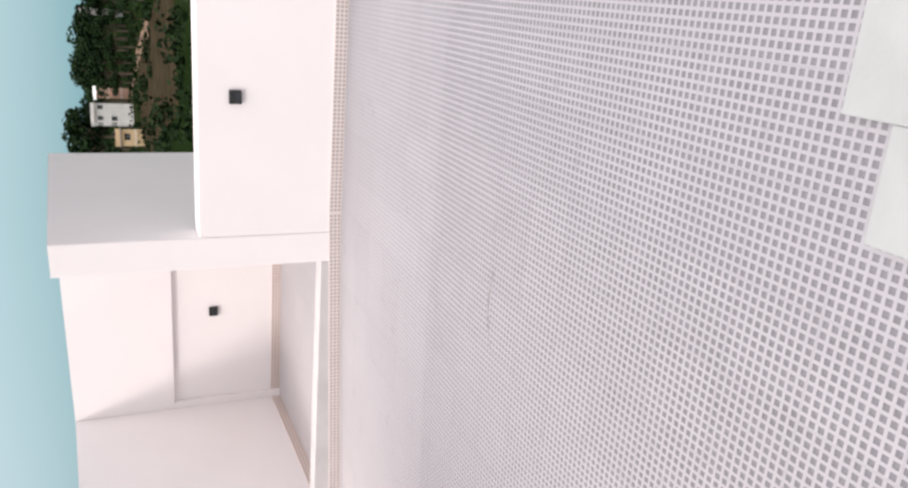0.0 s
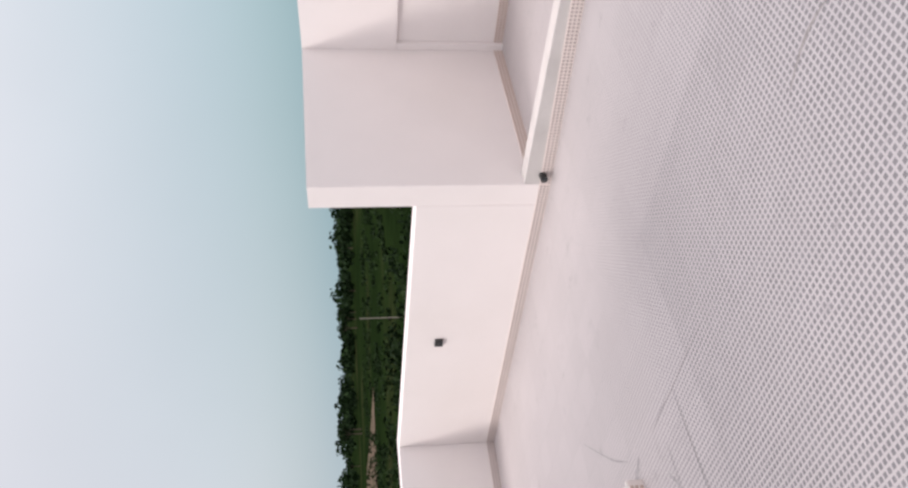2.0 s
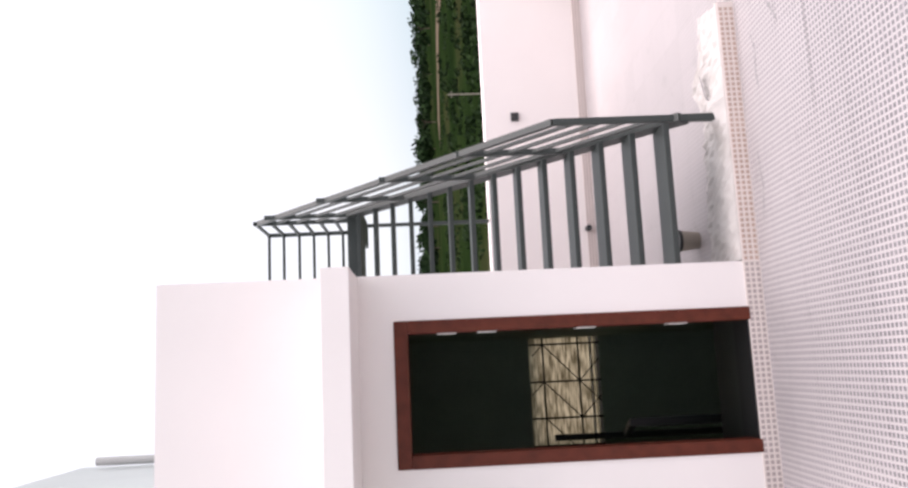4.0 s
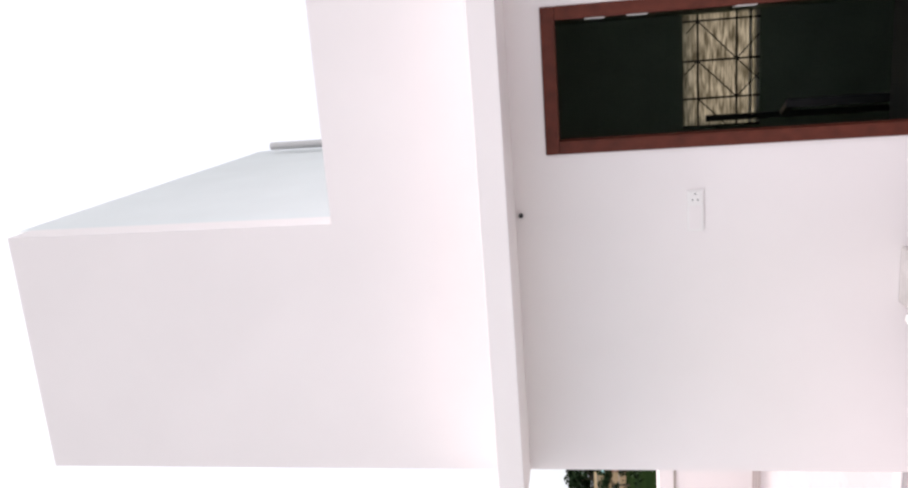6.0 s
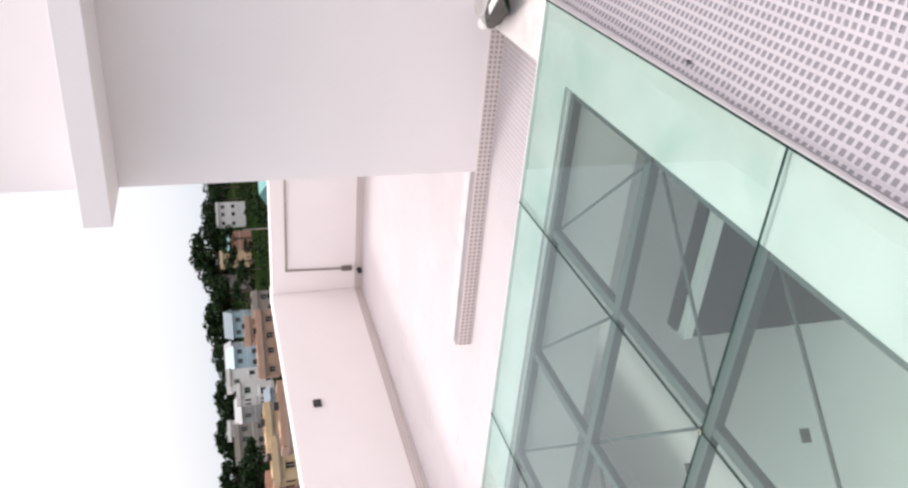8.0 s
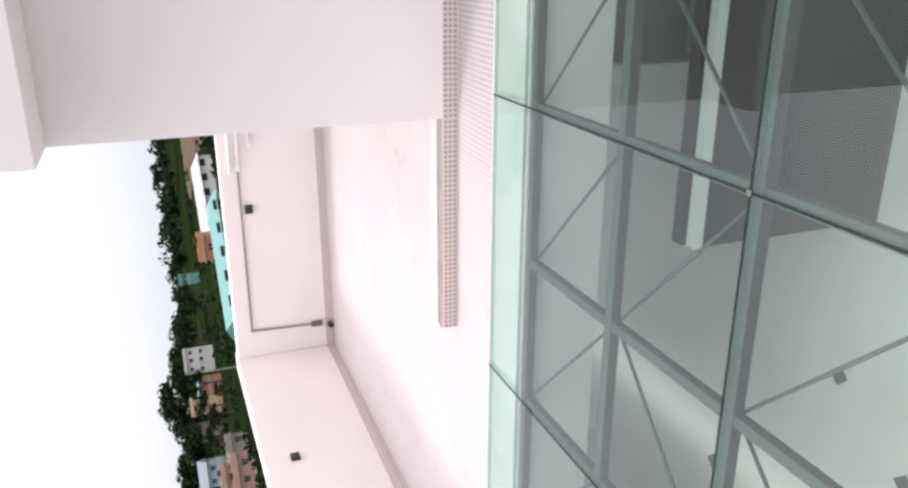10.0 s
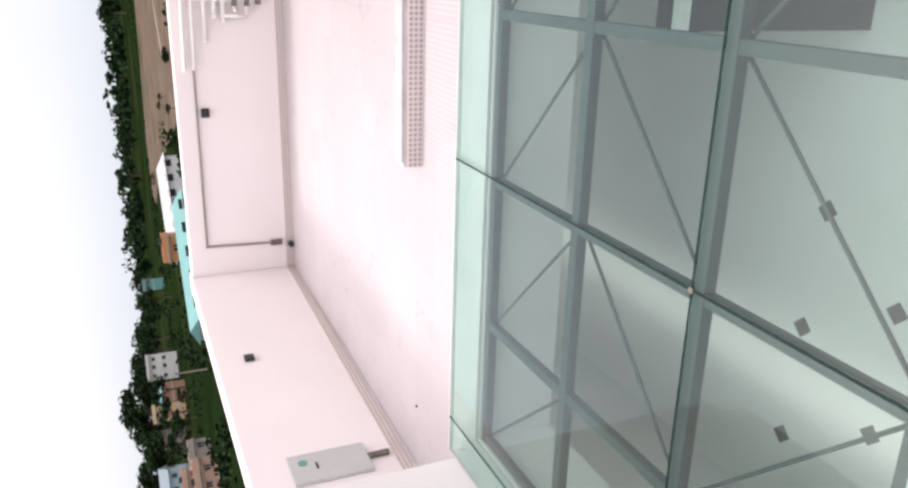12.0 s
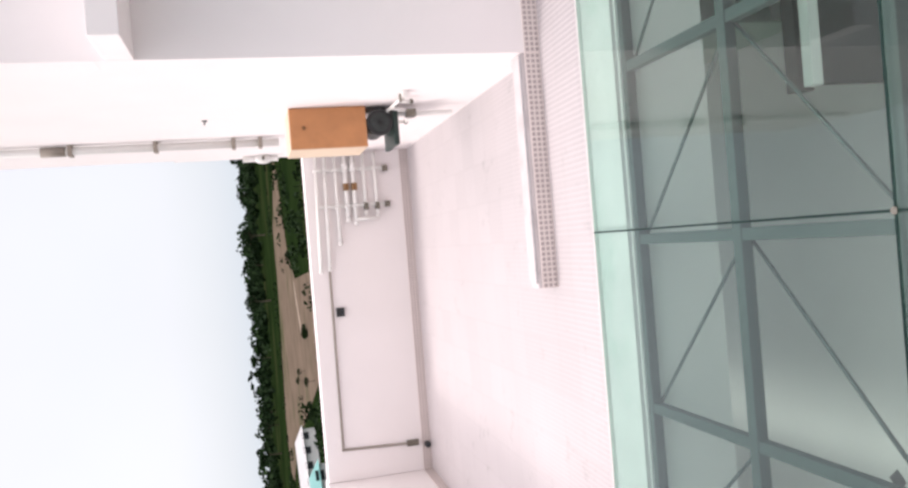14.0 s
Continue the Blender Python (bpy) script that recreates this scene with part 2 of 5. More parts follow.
    mul = n.new("ShaderNodeMix"); mul.data_type, mul.blend_type = "RGBA", "MULTIPLY"
    mul.inputs["Factor"].default_value = 1.0
    l.new(mix.outputs["Result"], mul.inputs["A"]); l.new(tone, mul.inputs["B"])
    l.new(mul.outputs["Result"], p.inputs["Base Color"])
    return m


MOSAIC = floor_material()


def glass_material():
    """Green solar-control glass with a mirror-like face; gloss by Fresnel."""
    m = bpy.data.materials.new("green_float_glass")
    m.use_nodes = True
    n, l = m.node_tree.nodes, m.node_tree.links
    n.remove(n["Principled BSDF"])
    t, g, mx, lw = (n.new("ShaderNode" + k) for k in ("BsdfTransparent", "BsdfGlossy", "MixShader", "LayerWeight"))
    t.inputs["Color"].default_value = (0.787, 0.886, 0.852, 1)
    g.inputs["Roughness"].default_value = 0.012
    lw.inputs["Blend"].default_value = 0.5
    pw = n.new("ShaderNodeMath"); pw.operation = "POWER"; pw.inputs[1].default_value = 5.0
    l.new(lw.outputs["Facing"], pw.inputs[0])
    sc = n.new("ShaderNodeMapRange"); sc.inputs["To Min"].default_value, sc.inputs["To Max"].default_value = 0.064, 1.0
    l.new(pw.outputs[0], sc.inputs["Value"])
    l.new(sc.outputs[0], mx.inputs[0]); l.new(t.outputs[0], mx.inputs[1]); l.new(g.outputs[0], mx.inputs[2])
    l.new(mx.outputs[0], n["Material Output"].inputs["Surface"])
    return m


GLASS = glass_material()
GLASS_EDGE = mat("glass_edge", (0.010, 0.026, 0.023), 0.5, vary=0.1, spec=0.1)

# ---------------------------------------------------------------- builders
def finish(name, bm, material, smooth=False):
    bmesh.ops.recalc_face_normals(bm, faces=bm.faces[:])
    me = bpy.data.meshes.new(name)
    bm.to_mesh(me); bm.free()
    me.materials.append(material)
    if smooth:
        me.polygons.foreach_set("use_smooth", [True] * len(me.polygons))
    return me


def part(name, bm, material, parent=None, label="", smooth=False):
    ob = new(name, finish(name, bm, material, smooth))
    if parent:
        ob.parent = parent
        ob.matrix_parent_inverse = parent.matrix_basis.inverted()
    if label:
        tagged(ob, label)
    return ob


def empty(name, x=0, y=0, z=0):
    ob = new(name)
    ob.empty_display_size = 0.1
    ob.matrix_basis = Matrix.Translation((x, y, z))
    return ob


def box(bm, x0, x1, y0, y1, z0, z1, bevel=0.0, seg=2):
    r = bmesh.ops.create_cube(bm, size=1, matrix=Matrix.LocRotScale(((x0 + x1) / 2, (y0 + y1) / 2, (z0 + z1) / 2), None, (abs(x1 - x0), abs(y1 - y0), abs(z1 - z0))))
    if bevel:
        vs = set(r["verts"])
        es = [e for e in bm.edges if e.verts[0] in vs and e.verts[1] in vs]
        bmesh.ops.bevel(bm, geom=es, offset=bevel, segments=seg, affect="EDGES", profile=0.6)
    return bm


def boxes(*dims, bevel=0.006):
    bm = bmesh.new()
    for d in dims:
        box(bm, *d, bevel=bevel)
    return bm


def rod(bm, a, b, r, seg=10):
    a, b = Vector(a), Vector(b)
    d = b - a
    m = Matrix.Translation((a + b) / 2) @ d.to_track_quat("Z", "Y").to_matrix().to_4x4()
    bmesh.ops.create_cone(bm, cap_ends=True, segments=seg, radius1=r, radius2=r, depth=d.length, matrix=m)
    return bm


def bar(bm, a, b, w, h):
    """A rectangular bar from a to b, w wide across and h high."""
    a, b = Vector(a), Vector(b)
    d = b - a
    m = Matrix.Translation((a + b) / 2) @ d.to_track_quat("Y", "Z").to_matrix().to_4x4() @ Matrix.Diagonal((w, d.length, h, 1))
    bmesh.ops.create_cube(bm, size=1, matrix=m)
    return bm


def ball(bm, c, r, sx=1, sy=1, sz=1, sub=2):
    bmesh.ops.create_icosphere(bm, subdivisions=sub, radius=r, matrix=Matrix.Translation(c) @ Matrix.Diagonal((sx, sy, sz, 1)))
    return bm


# ---------------------------------------------------------------- plan
XW, YN, YS, XE = -9.80, 6.49, -4.80, 4.2          # inner faces of the parapets
XH, HS, HN, XHW = -5.365, -1.083, 2.0, -10.03     # stair house
PT = 1.10                                         # parapet height
T = 0.23

# roof floor: slab with openings for the skylight and the stair house
SKX0, SKX1, SKY0, SKY1 = -3.95, -1.70, -3.65, -0.02
SZ = -0.09                                        # floor level at the stair house


def fall(x):
    """Height of the terrace floor, which falls westwards to the drains."""
    if x > -5.4:
        return SZ * min(1.0, max(0.0, (-2.6 - x) / 2.8))
    return SZ - 0.03 * (-5.4 - x) / 4.4


floor_bm = boxes((XW, -5.95, HN, YN, -0.154, 0), (XW, -5.95, YS, HS, -0.154, 0), (-5.95, -5.4, YS, YN, -0.154, 0), (-5.4, SKX0, YS, YN, -0.154, 0), (SKX1, XE, YS, YN, -0.154, 0),
                 (SKX0, -2.6, SKY1, YN, -0.154, 0), (-2.6, SKX1, SKY1, YN, -0.154, 0), (SKX0, -2.6, YS, SKY0, -0.154, 0), (-2.6, SKX1, YS, SKY0, -0.154, 0), bevel=0)
for v in floor_bm.verts:
    if v.co.z > -0.1:
        v.co.z = fall(v.co.x)
bmesh.ops.remove_doubles(floor_bm, verts=floor_bm.verts[:], dist=0.0001)
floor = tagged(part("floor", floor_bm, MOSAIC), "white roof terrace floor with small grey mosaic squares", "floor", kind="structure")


def wall(name, dims, label, material=WHITE, bevel=0.012):
    return tagged(part(name, boxes(*dims, bevel=bevel), material), label, "wall", kind="structure")


# north parapet, broken by the open bay
BX0, BX1, BXO, BXE = -5.41, -3.02, -5.66, -2.77   # bay: inner faces and outer faces of its side walls
wall("wall_north", [(XW - T, BXO, YN, YN + T, -0.2, PT), (BXE, XE + T, YN, YN + T, -0.2, PT)], "white painted roof parapet with soft edges")
wall("wall_west", [(XW - T, XW, HN, YN - 0.002, -0.2, PT), (XW - T, XW, YS, HS, -0.2, PT - 0.025)], "white painted roof parapet with soft edges")
wall("wall_south", [(XW - T, XE + T, YS - T, YS - 0.002, -0.2, PT - 0.01)], "white painted roof parapet")
wall("wall_east", [(XE, XE + T, YS, YN - 0.002, -0.2, PT)], "white painted roof parapet")
wall("bay_wall_east", [(BX1, BXE, YN - 0.003, 9.6, -0.2, 2.11)], "tall white wall of the open bay")
wall("bay_wall_west", [(BXO, BX0, YN - 0.003, 9.0, -0.2, 2.09)], "tall white wall of the open bay")
wall("bay_wall_north", [(BX0, BX1, 8.70, 8.95, -0.2, 1.14), (BX0, BX1, 8.65, 8.95, 1.14, 2.11), (BX0, BX0 + 0.08, 8.65, 8.70, -0.2, 1.14)], "tall white wall with a shallow recess below", bevel=0.008)
for side in ("bay_wall_east", "bay_wall_west", "bay_wall_north"):
    for v in bpy.data.objects[side].data.vertices:
        if v.co.z > 1.9:
            v.co.z = 2.04 + 0.03 * (v.co.x + 5.66) + 0.035 * (v.co.y - 6.49)
wall("bay_sill", [(BX0, BX1, YN, YN + 0.16, -0.15, 0.15)], "low grey-white kerb across the bay opening", mat("grey_white_cement", (0.55, 0.53, 0.52), 0.85, vary=0.1, scale=5, bump=0.4, fine=60), 0.004)
tagged(part("bay_floor", boxes((BX0, BX1, YN + 0.16, 8.70, -0.1, 0.0), bevel=0), MOSAIC), "tiled floor of the open bay", "floor", kind="structure")

# stair house: walls with the door opening, roof, upper parapet and tall block
DY0, DY1, DZ = 0.916, 1.735, 2.05
wall("stair_house_wall_east", [(XH - T, XH, DY1, HN, -0.15, 2.45), (XH - T, XH, HS, DY0, -0.15, 2.45), (XH - T, XH, DY0, DY1, DZ, 2.45)], "white painted front wall of the stair house", bevel=0)
wall("stair_house_wall_south", [(XHW, XH - T, HS, HS + T, -0.15, 2.45)], "white painted side wall of the stair house", bevel=0)
wall("stair_house_wall_north", [(XHW, XH - T, HN - T, HN, 0, 2.45)], "white painted side wall of the stair house")
WY0, WY1, WZ0, WZ1 = 0.55, 1.75, -0.06, 0.74
wall("stair_house_wall_west", [(XHW, XHW + T, HS + T, WY0, -3, 2.45), (XHW, XHW + T, WY1, HN - T, -3, 2.45), (XHW, XHW + T, WY0, WY1, WZ1, 2.45), (XHW, XHW + T, WY0, WY1, -3, WZ0)], "wall of the stair hall with a window", DARKROOM, 0)
tagged(part("ceiling", boxes((XHW, XH - T, HS + 0.2, HN, 2.452, 2.56), bevel=0), WHITE), "roof slab of the stair house", "ceiling", kind="structure")
for hall_name, hall_dims in (
        ("hall_wall_south", (XHW + T, XH - T - 0.004, HS + T + 0.002, HS + T + 0.02, -2.79, 2.44)),
        ("hall_wall_north", (XHW + T, XH - T - 0.004, HN - T - 0.02, HN - T - 0.002, -2.79, 2.44)),
        ("hall_ceiling", (XHW + T, XH - T - 0.004, HS + T, HN - T, 2.42, 2.446)),
        ("hall_wall_front", (XH - T - 0.02, XH - T - 0.002, HS + T, DY0 - 0.08, 0, 2.42)),
        ("hall_wall_stair", (-5.97, -5.952, HS + T, HN - T, -2.79, -0.001)),
        ("hall_floor_low", (XHW + T, -5.97, HS + T + 0.02, HN - T - 0.02, -2.79, -2.77)),
        ("hall_wall_west", (XHW + T + 0.003, XHW + T + 0.02, HS + T + 0.02, HN - T - 0.02, -2.77, WZ0 - 0.005)),
):
    wall(hall_name, [hall_dims], "dim green-grey lining of the stair hall", DARKROOM, 0)
wall("upper_parapet", [(XH - T, XH, 0.57, HN, 2.45, 3.38), (-7.9, XH - T, HN - T, HN, 2.562, 3.38)], "white parapet over the stair house", bevel=0)
wall("tall_block_front", [(XH - T, XH, HS - 0.002, 0.57, 2.45, 5.6)], "tall white block over the stair house", bevel=0)
# the north side's bluish shade is put into its wall colour
wall("tall_block_wall_north", [(-9.9, XH - T, 0.345, 0.57, 2.562, 5.68)], "white side of the tall block with bluish shade in its colour", SHADED_WHITE, 0)
wall("tall_block_wall_south", [(-9.9, XH - T, HS, HS + 0.2, 2.45, 5.68)], "white side of the tall block", bevel=0)
wall("tall_block_wall_west", [(-9.9, -9.67, HS + 0.2, 0.345, 2.562, 5.68)], "white rear of the tall block", bevel=0)
tagged(part("tall_block_roof", boxes((-9.67, XH - T, HS + 0.2, 0.345, 5.4, 5.5), bevel=0), WHITE2), "flat roof of the tall block", "roof", kind="structure")
tagged(part("sunshade", boxes((XH + 0.002, -4.86, HS, HN - 0.005, 2.245, 2.395), bevel=0.006), WHITE), "white concrete sunshade ledge over the door", "ledge", kind="structure")
wall("south_pier", [(-4.17, -1.2, YS, -3.89, SZ - 0.01, 1.9), (-4.11, -1.26, YS, -3.95, 1.9, 2.16)], "tall white masonry pier beside the skylight", bevel=0.01)

# body of the house below the roof
# unseen wall openings are added to let daylight into the room below
wall("house_body", [(XW - T, XE + T, YS - T, YN + T, -6.8, -2.9), (XW - T, -8.6, YS - T, YS, -2.9, -0.2), (3.4, XE + T, YS - T, YS, -2.9, -0.2), (-8.6, 3.4, YS - T, YS, -0.4, -0.2), (-8.6, 3.4, YS - T, YS, -2.9, -1.15), (XW - T, XW, YS, YN + T, -0.4, -0.2), (XE, XE + T, YS, YN + T, -0.4, -0.2), (XW, XE, YN, YN + T, -0.4, -0.2),
                    (BXO, BXE, YN + T, 9.6, -6.8, -0.2), (XW - T, XW, YS, YS + 0.4, -2.9, -0.4), (XW - T, XW, YN - 0.4, YN + T, -2.9, -0.4), (XE, XE + T, YS, YS + 0.4, -2.9, -0.4), (XE, XE + T, YN - 0.4, YN + T, -2.9, -0.4)], "white outer wall of the house with openings added for light", bevel=0)

# ---------------------------------------------------------------- room below the skylight
RZ = -2.2
tagged(part("room_floor", boxes((XW, XE, YS, YN, -2.9, RZ), bevel=0), MARBLE), "pale tiled floor of the room below", "floor", kind="structure")
tagged(part("room_ceiling", boxes((-5.9, SKX0 - 0.1, YS, YN, -0.30, -0.155), (XW, -5.9, YS, -1.1, -0.30, -0.155), (XW, -5.9, 2.02, YN, -0.30, -0.155), (SKX1 + 0.1, XE, YS, YN, -0.30, -0.155), (SKX0 - 0.1, SKX1 + 0.1, SKY1 + 0.1, YN, -0.30, -0.155), (SKX0 - 0.1, SKX1 + 0.1, YS, SKY0 - 0.1, -0.30, -0.155), bevel=0), ROOMWALL), "white ceiling round the skylight shaft", "ceiling", kind="structure")
tagged(part("lower_beam", boxes((-4.05, -3.985, -1.60, 1.2, -0.96, -0.9), bevel=0.004), ROOMWALL), "white beam under the skylight", "beam", kind="structure")
tagged(part("lower_dark_strip", boxes((-4.175, -4.085, -1.61, 1.2, -0.99, -0.90), bevel=0.004), STEEL), "dark strip beside the white beam", "beam", kind="structure")
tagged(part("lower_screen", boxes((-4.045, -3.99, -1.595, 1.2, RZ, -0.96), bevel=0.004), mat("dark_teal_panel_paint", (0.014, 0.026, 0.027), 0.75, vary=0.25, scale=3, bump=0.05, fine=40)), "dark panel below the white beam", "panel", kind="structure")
dm = bmesh.new()
box(dm, -0.05, 0.05, -0.05, 0.05, 0, 0.004)
dmesh = finish("insert", dm, DIAMOND)
for x, y in ((-4.05, -2.65), (-4.08, -3.43), (-4.09, -4.22), (-3.47, -3.08), (-3.47, -3.86), (-5.07, -3.97)):
    o = new("insert", dmesh)
    o.parent = bpy.data.objects["room_floor"]
    o.matrix_basis = Matrix.Translation((x, y, RZ + 0.001)) @ pose(0, 0, 0, 0, 0, 45)

# ---------------------------------------------------------------- skylight
skylight = tagged(empty("skylight", -2.85, -1.8, 0), "low flat skylight with green glass on a steel grid", "skylight")
GX0, GX1, GY0, GY1 = -4.25, -1.45, -3.88, 0.30
for d in ((GX0, SKX0, GY0, GY1, SZ, 0.135), (SKX1, GX1, GY0, GY1, -0.05, 0.135), (SKX0, SKX1, SKY1, GY1, -0.08, 0.135), (SKX0, SKX1, GY0, SKY0, -0.08, 0.135)):
    part("kerb", boxes(d, bevel=0), KERB, skylight, "white painted kerb, stained under the glass")
for d in ((SKX0 + 0.001, SKX0 + 0.012, SKY0, SKY1, -0.3, 0.117), (SKX1 - 0.012, SKX1 - 0.001, SKY0, SKY1, -0.3, 0.117), (SKX0 + 0.012, SKX1 - 0.012, SKY1 - 0.012, SKY1 - 0.001, -0.3, 0.117), (SKX0 + 0.012, SKX1 - 0.012, SKY0 + 0.001, SKY0 + 0.012, -0.3, 0.117)):
    part("shaft_lining", boxes(d, bevel=0), WHITE, skylight, "pale plastered shaft side")
part("sealant_band", boxes((GX0 + 0.002, GX1 - 0.002, GY1 - 0.075, GY1 - 0.006, 0.1352, 0.1385), bevel=0), mat("pinkish_grey_sealant", (0.66, 0.61, 0.61), 0.8, vary=0.08, scale=9), skylight, "pinkish grey sealant band under the glass edge")
gx = [SKX0 + 0.022, -3.20, -2.476, SKX1 - 0.03]
gy = [SKY1 - 0.025, -0.765, -1.510, -2.256, -2.985, SKY0 + 0.025]
for x in gx:
    part("beam", boxes((x - 0.025, x + 0.025, SKY0, SKY1, 0.060, 0.105), bevel=0.004), FRAME, skylight, "grey painted steel beam")
for y in gy:
    part("cross_beam", boxes((SKX0, SKX1, y - 0.022, y + 0.022, 0.060, 0.10), bevel=0.004), FRAME, skylight, "grey painted steel beam")
fan = {0: [1, 1, 1, 1, 1], 1: [0, 1, 0, 0, 1], 2: [0, 1, 0, 1, 0]}
for c, flags in fan.items():
    for r_, f in enumerate(flags):
        y0, y1 = gy[r_], gy[r_ + 1]
        a, b = ((gx[c + 1], y0), (gx[c], y1)) if f else ((gx[c], y0), (gx[c + 1], y1))
        part("tie_rod", rod(bmesh.new(), (*a, 0.06), (*b, 0.06), 0.007), FRAME, skylight, "thin steel tie rod", True)
px = [GX0, -2.45, GX1]
py = [GY1, -0.754, -2.213, -3.67, GY0]
for i in range(2):
    for j in range(4):
        pane = part("pane", boxes((px[i] + 0.002, px[i + 1] - 0.002, py[j + 1] + 0.002, py[j] - 0.002, 0.143, 0.153), bevel=0), GLASS, skylight, "clear green-tinted glass pane")
        pane.visible_shadow = False
for j in (1, 2, 3):
    part("joint", boxes((GX0, GX1, py[j] - 0.004, py[j] + 0.004, 0.1535, 0.156), bevel=0), GLASS_EDGE, skylight, "dark green glass joint")
part("joint", boxes((-2.454, -2.446, GY0, GY1, 0.1535, 0.1555), bevel=0), GLASS_EDGE, skylight, "dark green glass joint")
part("joint", boxes((GX0, GX1, GY1 - 0.003, GY1 + 0.003, 0.1495, 0.156), bevel=0), GLASS_EDGE, skylight, "dark glass edge")
part("joint", boxes((GX0 - 0.003, GX0 + 0.001, GY0, GY1, 0.136, 0.156), bevel=0), PVC, skylight)
for y in (-0.754, -2.213):
    part("spacer", rod(bmesh.new(), (-2.45, y, 0.154), (-2.45, y, 0.160), 0.011, 12), CHROME, skylight, "small metal fixing disc")

# kerb from the stair house to the skylight, and the low kerb past its corner
tagged(part("cross_kerb", boxes((XH + 0.002, GX0 - 0.004, -0.02, 0.30, SZ, 0.125), bevel=0.012), WHITE2), "white cement kerb between wall and skylight", "kerb", kind="structure")
tagged(part("low_kerb", boxes((-5.54, -5.37, -2.53, HS - 0.002, SZ, 0.035), bevel=0.008), mat("worn_cement_kerb", (0.53, 0.49, 0.49), 0.85, vary=0.1, scale=6, bump=0.5, fine=60, stain=(0.36, 0.33, 0.33), stain_scale=5, stain_amount=0.6)), "low white cement kerb", "kerb", kind="structure")
# thin grey strip stands in for the shade along the low kerb's edge
edge_bm = bmesh.new()
box(edge_bm, -5.402, -5.374, -2.50, HS - 0.01, 0.0352, 0.0385)
tagged(part("kerb_shade_strip", edge_bm, mat("grey_kerb_shade", (0.29, 0.28, 0.29), 0.9, vary=0.3, scale=14)), "dark grey strip painted as shade along the kerb edge", "mortar", kind="structure")
# rough cement plinth: a broken outline, lumps and a worn top
rough = bmesh.new()
west = [(2.01, -5.90), (2.35, -5.88), (2.7, -5.83), (2.95, -5.78), (3.08, -5.80), (3.16, -5.88), (3.22, -5.90), (3.28, -5.82), (3.33, -5.70), (3.42, -5.69), (3.50, -5.67), (3.56, -5.66), (3.60, -5.62)]
columns = []
for i in range(49):
    y = 2.01 + 1.59 * i / 48
    xw = np.interp(y, [p[0] for p in west], [p[1] for p in west]) + 0.012 * math.sin(y * 71) + 0.010 * math.sin(y * 29 + 1)
    col = []
    for k in range(11):
        f = k / 10
        x = xw + (-5.366 - xw) * f
        mound = 0.085 * math.exp(-(((x + 5.46) / 0.085) ** 2 + ((y - 2.95) / 0.11) ** 2))
        lump = mound + 0.010 * math.sin(x * 37 + y * 23) * math.sin(y * 41 - x * 13) + 0.006 * math.sin(y * 97 + x * 61)
        hollow = -0.016 * math.exp(-((x + 5.44 + 0.02 * math.sin(y * 19)) / 0.014) ** 2) if y > 2.2 else 0
        col.append(rough.verts.new((x, y, -0.11 if k == 0 else 0.018 + lump * (f < 0.95) + hollow + (0.022 if 0.05 < f < 0.5 and y > 3.0 else 0))))
    columns.append(col)
for a, b in zip(columns, columns[1:]):
    for k in range(10):
        rough.faces.new((a[k], a[k + 1], b[k + 1], b[k]))
for col in (columns[0], columns[-1]):
    low = [rough.verts.new((v.co.x, v.co.y, -0.115)) for v in col[1:]]
    for k in range(9):
        rough.faces.new((col[k + 1], col[k + 2], low[k + 1], low[k]))
front = [rough.verts.new((-5.366, c[-1].co.y, -0.115)) for c in columns]
for i in range(48):
    rough.faces.new((columns[i][-1], columns[i + 1][-1], front[i + 1], front[i]))
tagged(part("stair_plinth", rough, WHITE2), "rough white cement plinth at the stair foot", "plinth", kind="structure")
plinth = bmesh.new()
box(plinth, -1.06, 0.3, 1.25, 1.98, 0.001, 0.035, 0.006)
box(plinth, -1.36, -1.06, 1.2, 1.83, 0.001, 0.034, 0.006)
tagged(part("low_plinth", plinth, mat("pale_cement", (0.37, 0.385, 0.38), 0.85, vary=0.12, scale=4, bump=0.4, fine=60, stain=(0.27, 0.29, 0.28), stain_scale=3)), "low white cement plinth with a stepped corner", "plinth", kind="structure")

# ---------------------------------------------------------------- door of the stair house
door = tagged(empty("door_1", XH, 1.325, 0), "open doorway with a red-brown wooden frame", "door", kind="structure")
part("jamb", boxes((XH - 0.12, XH + 0.012, DY0, DY0 + 0.075, 0.0, DZ - 0.08)), WOOD, door)
part("jamb", boxes((XH - 0.12, XH + 0.012, DY1 - 0.075, DY1, 0.0, DZ - 0.08)), WOOD, door)
part("head", boxes((XH - 0.12, XH + 0.012, DY0, DY1, DZ - 0.08, DZ)), WOOD, door)
part("threshold", boxes((XH - T - 0.002, XH - 0.001, DY0 + 0.002, DY1 - 0.002, -0.12, 0.018)), BLACK, door, "dark stone threshold")
for z in (0.42, 0.95, 1.52, 1.75):
    part("hinge", boxes((XH - 0.105, XH - 0.01, DY1 - 0.082, DY1 - 0.0752, z - 0.055, z + 0.055), bevel=0.002), PVC, door, "pale steel hinge")
leaf = part("leaf", boxes((XH - T - 0.80, XH - T - 0.03, DY1 - 0.03, DY1 + 0.005, 0.014, DZ - 0.09)), WOOD, door, "wooden door leaf opened inwards")

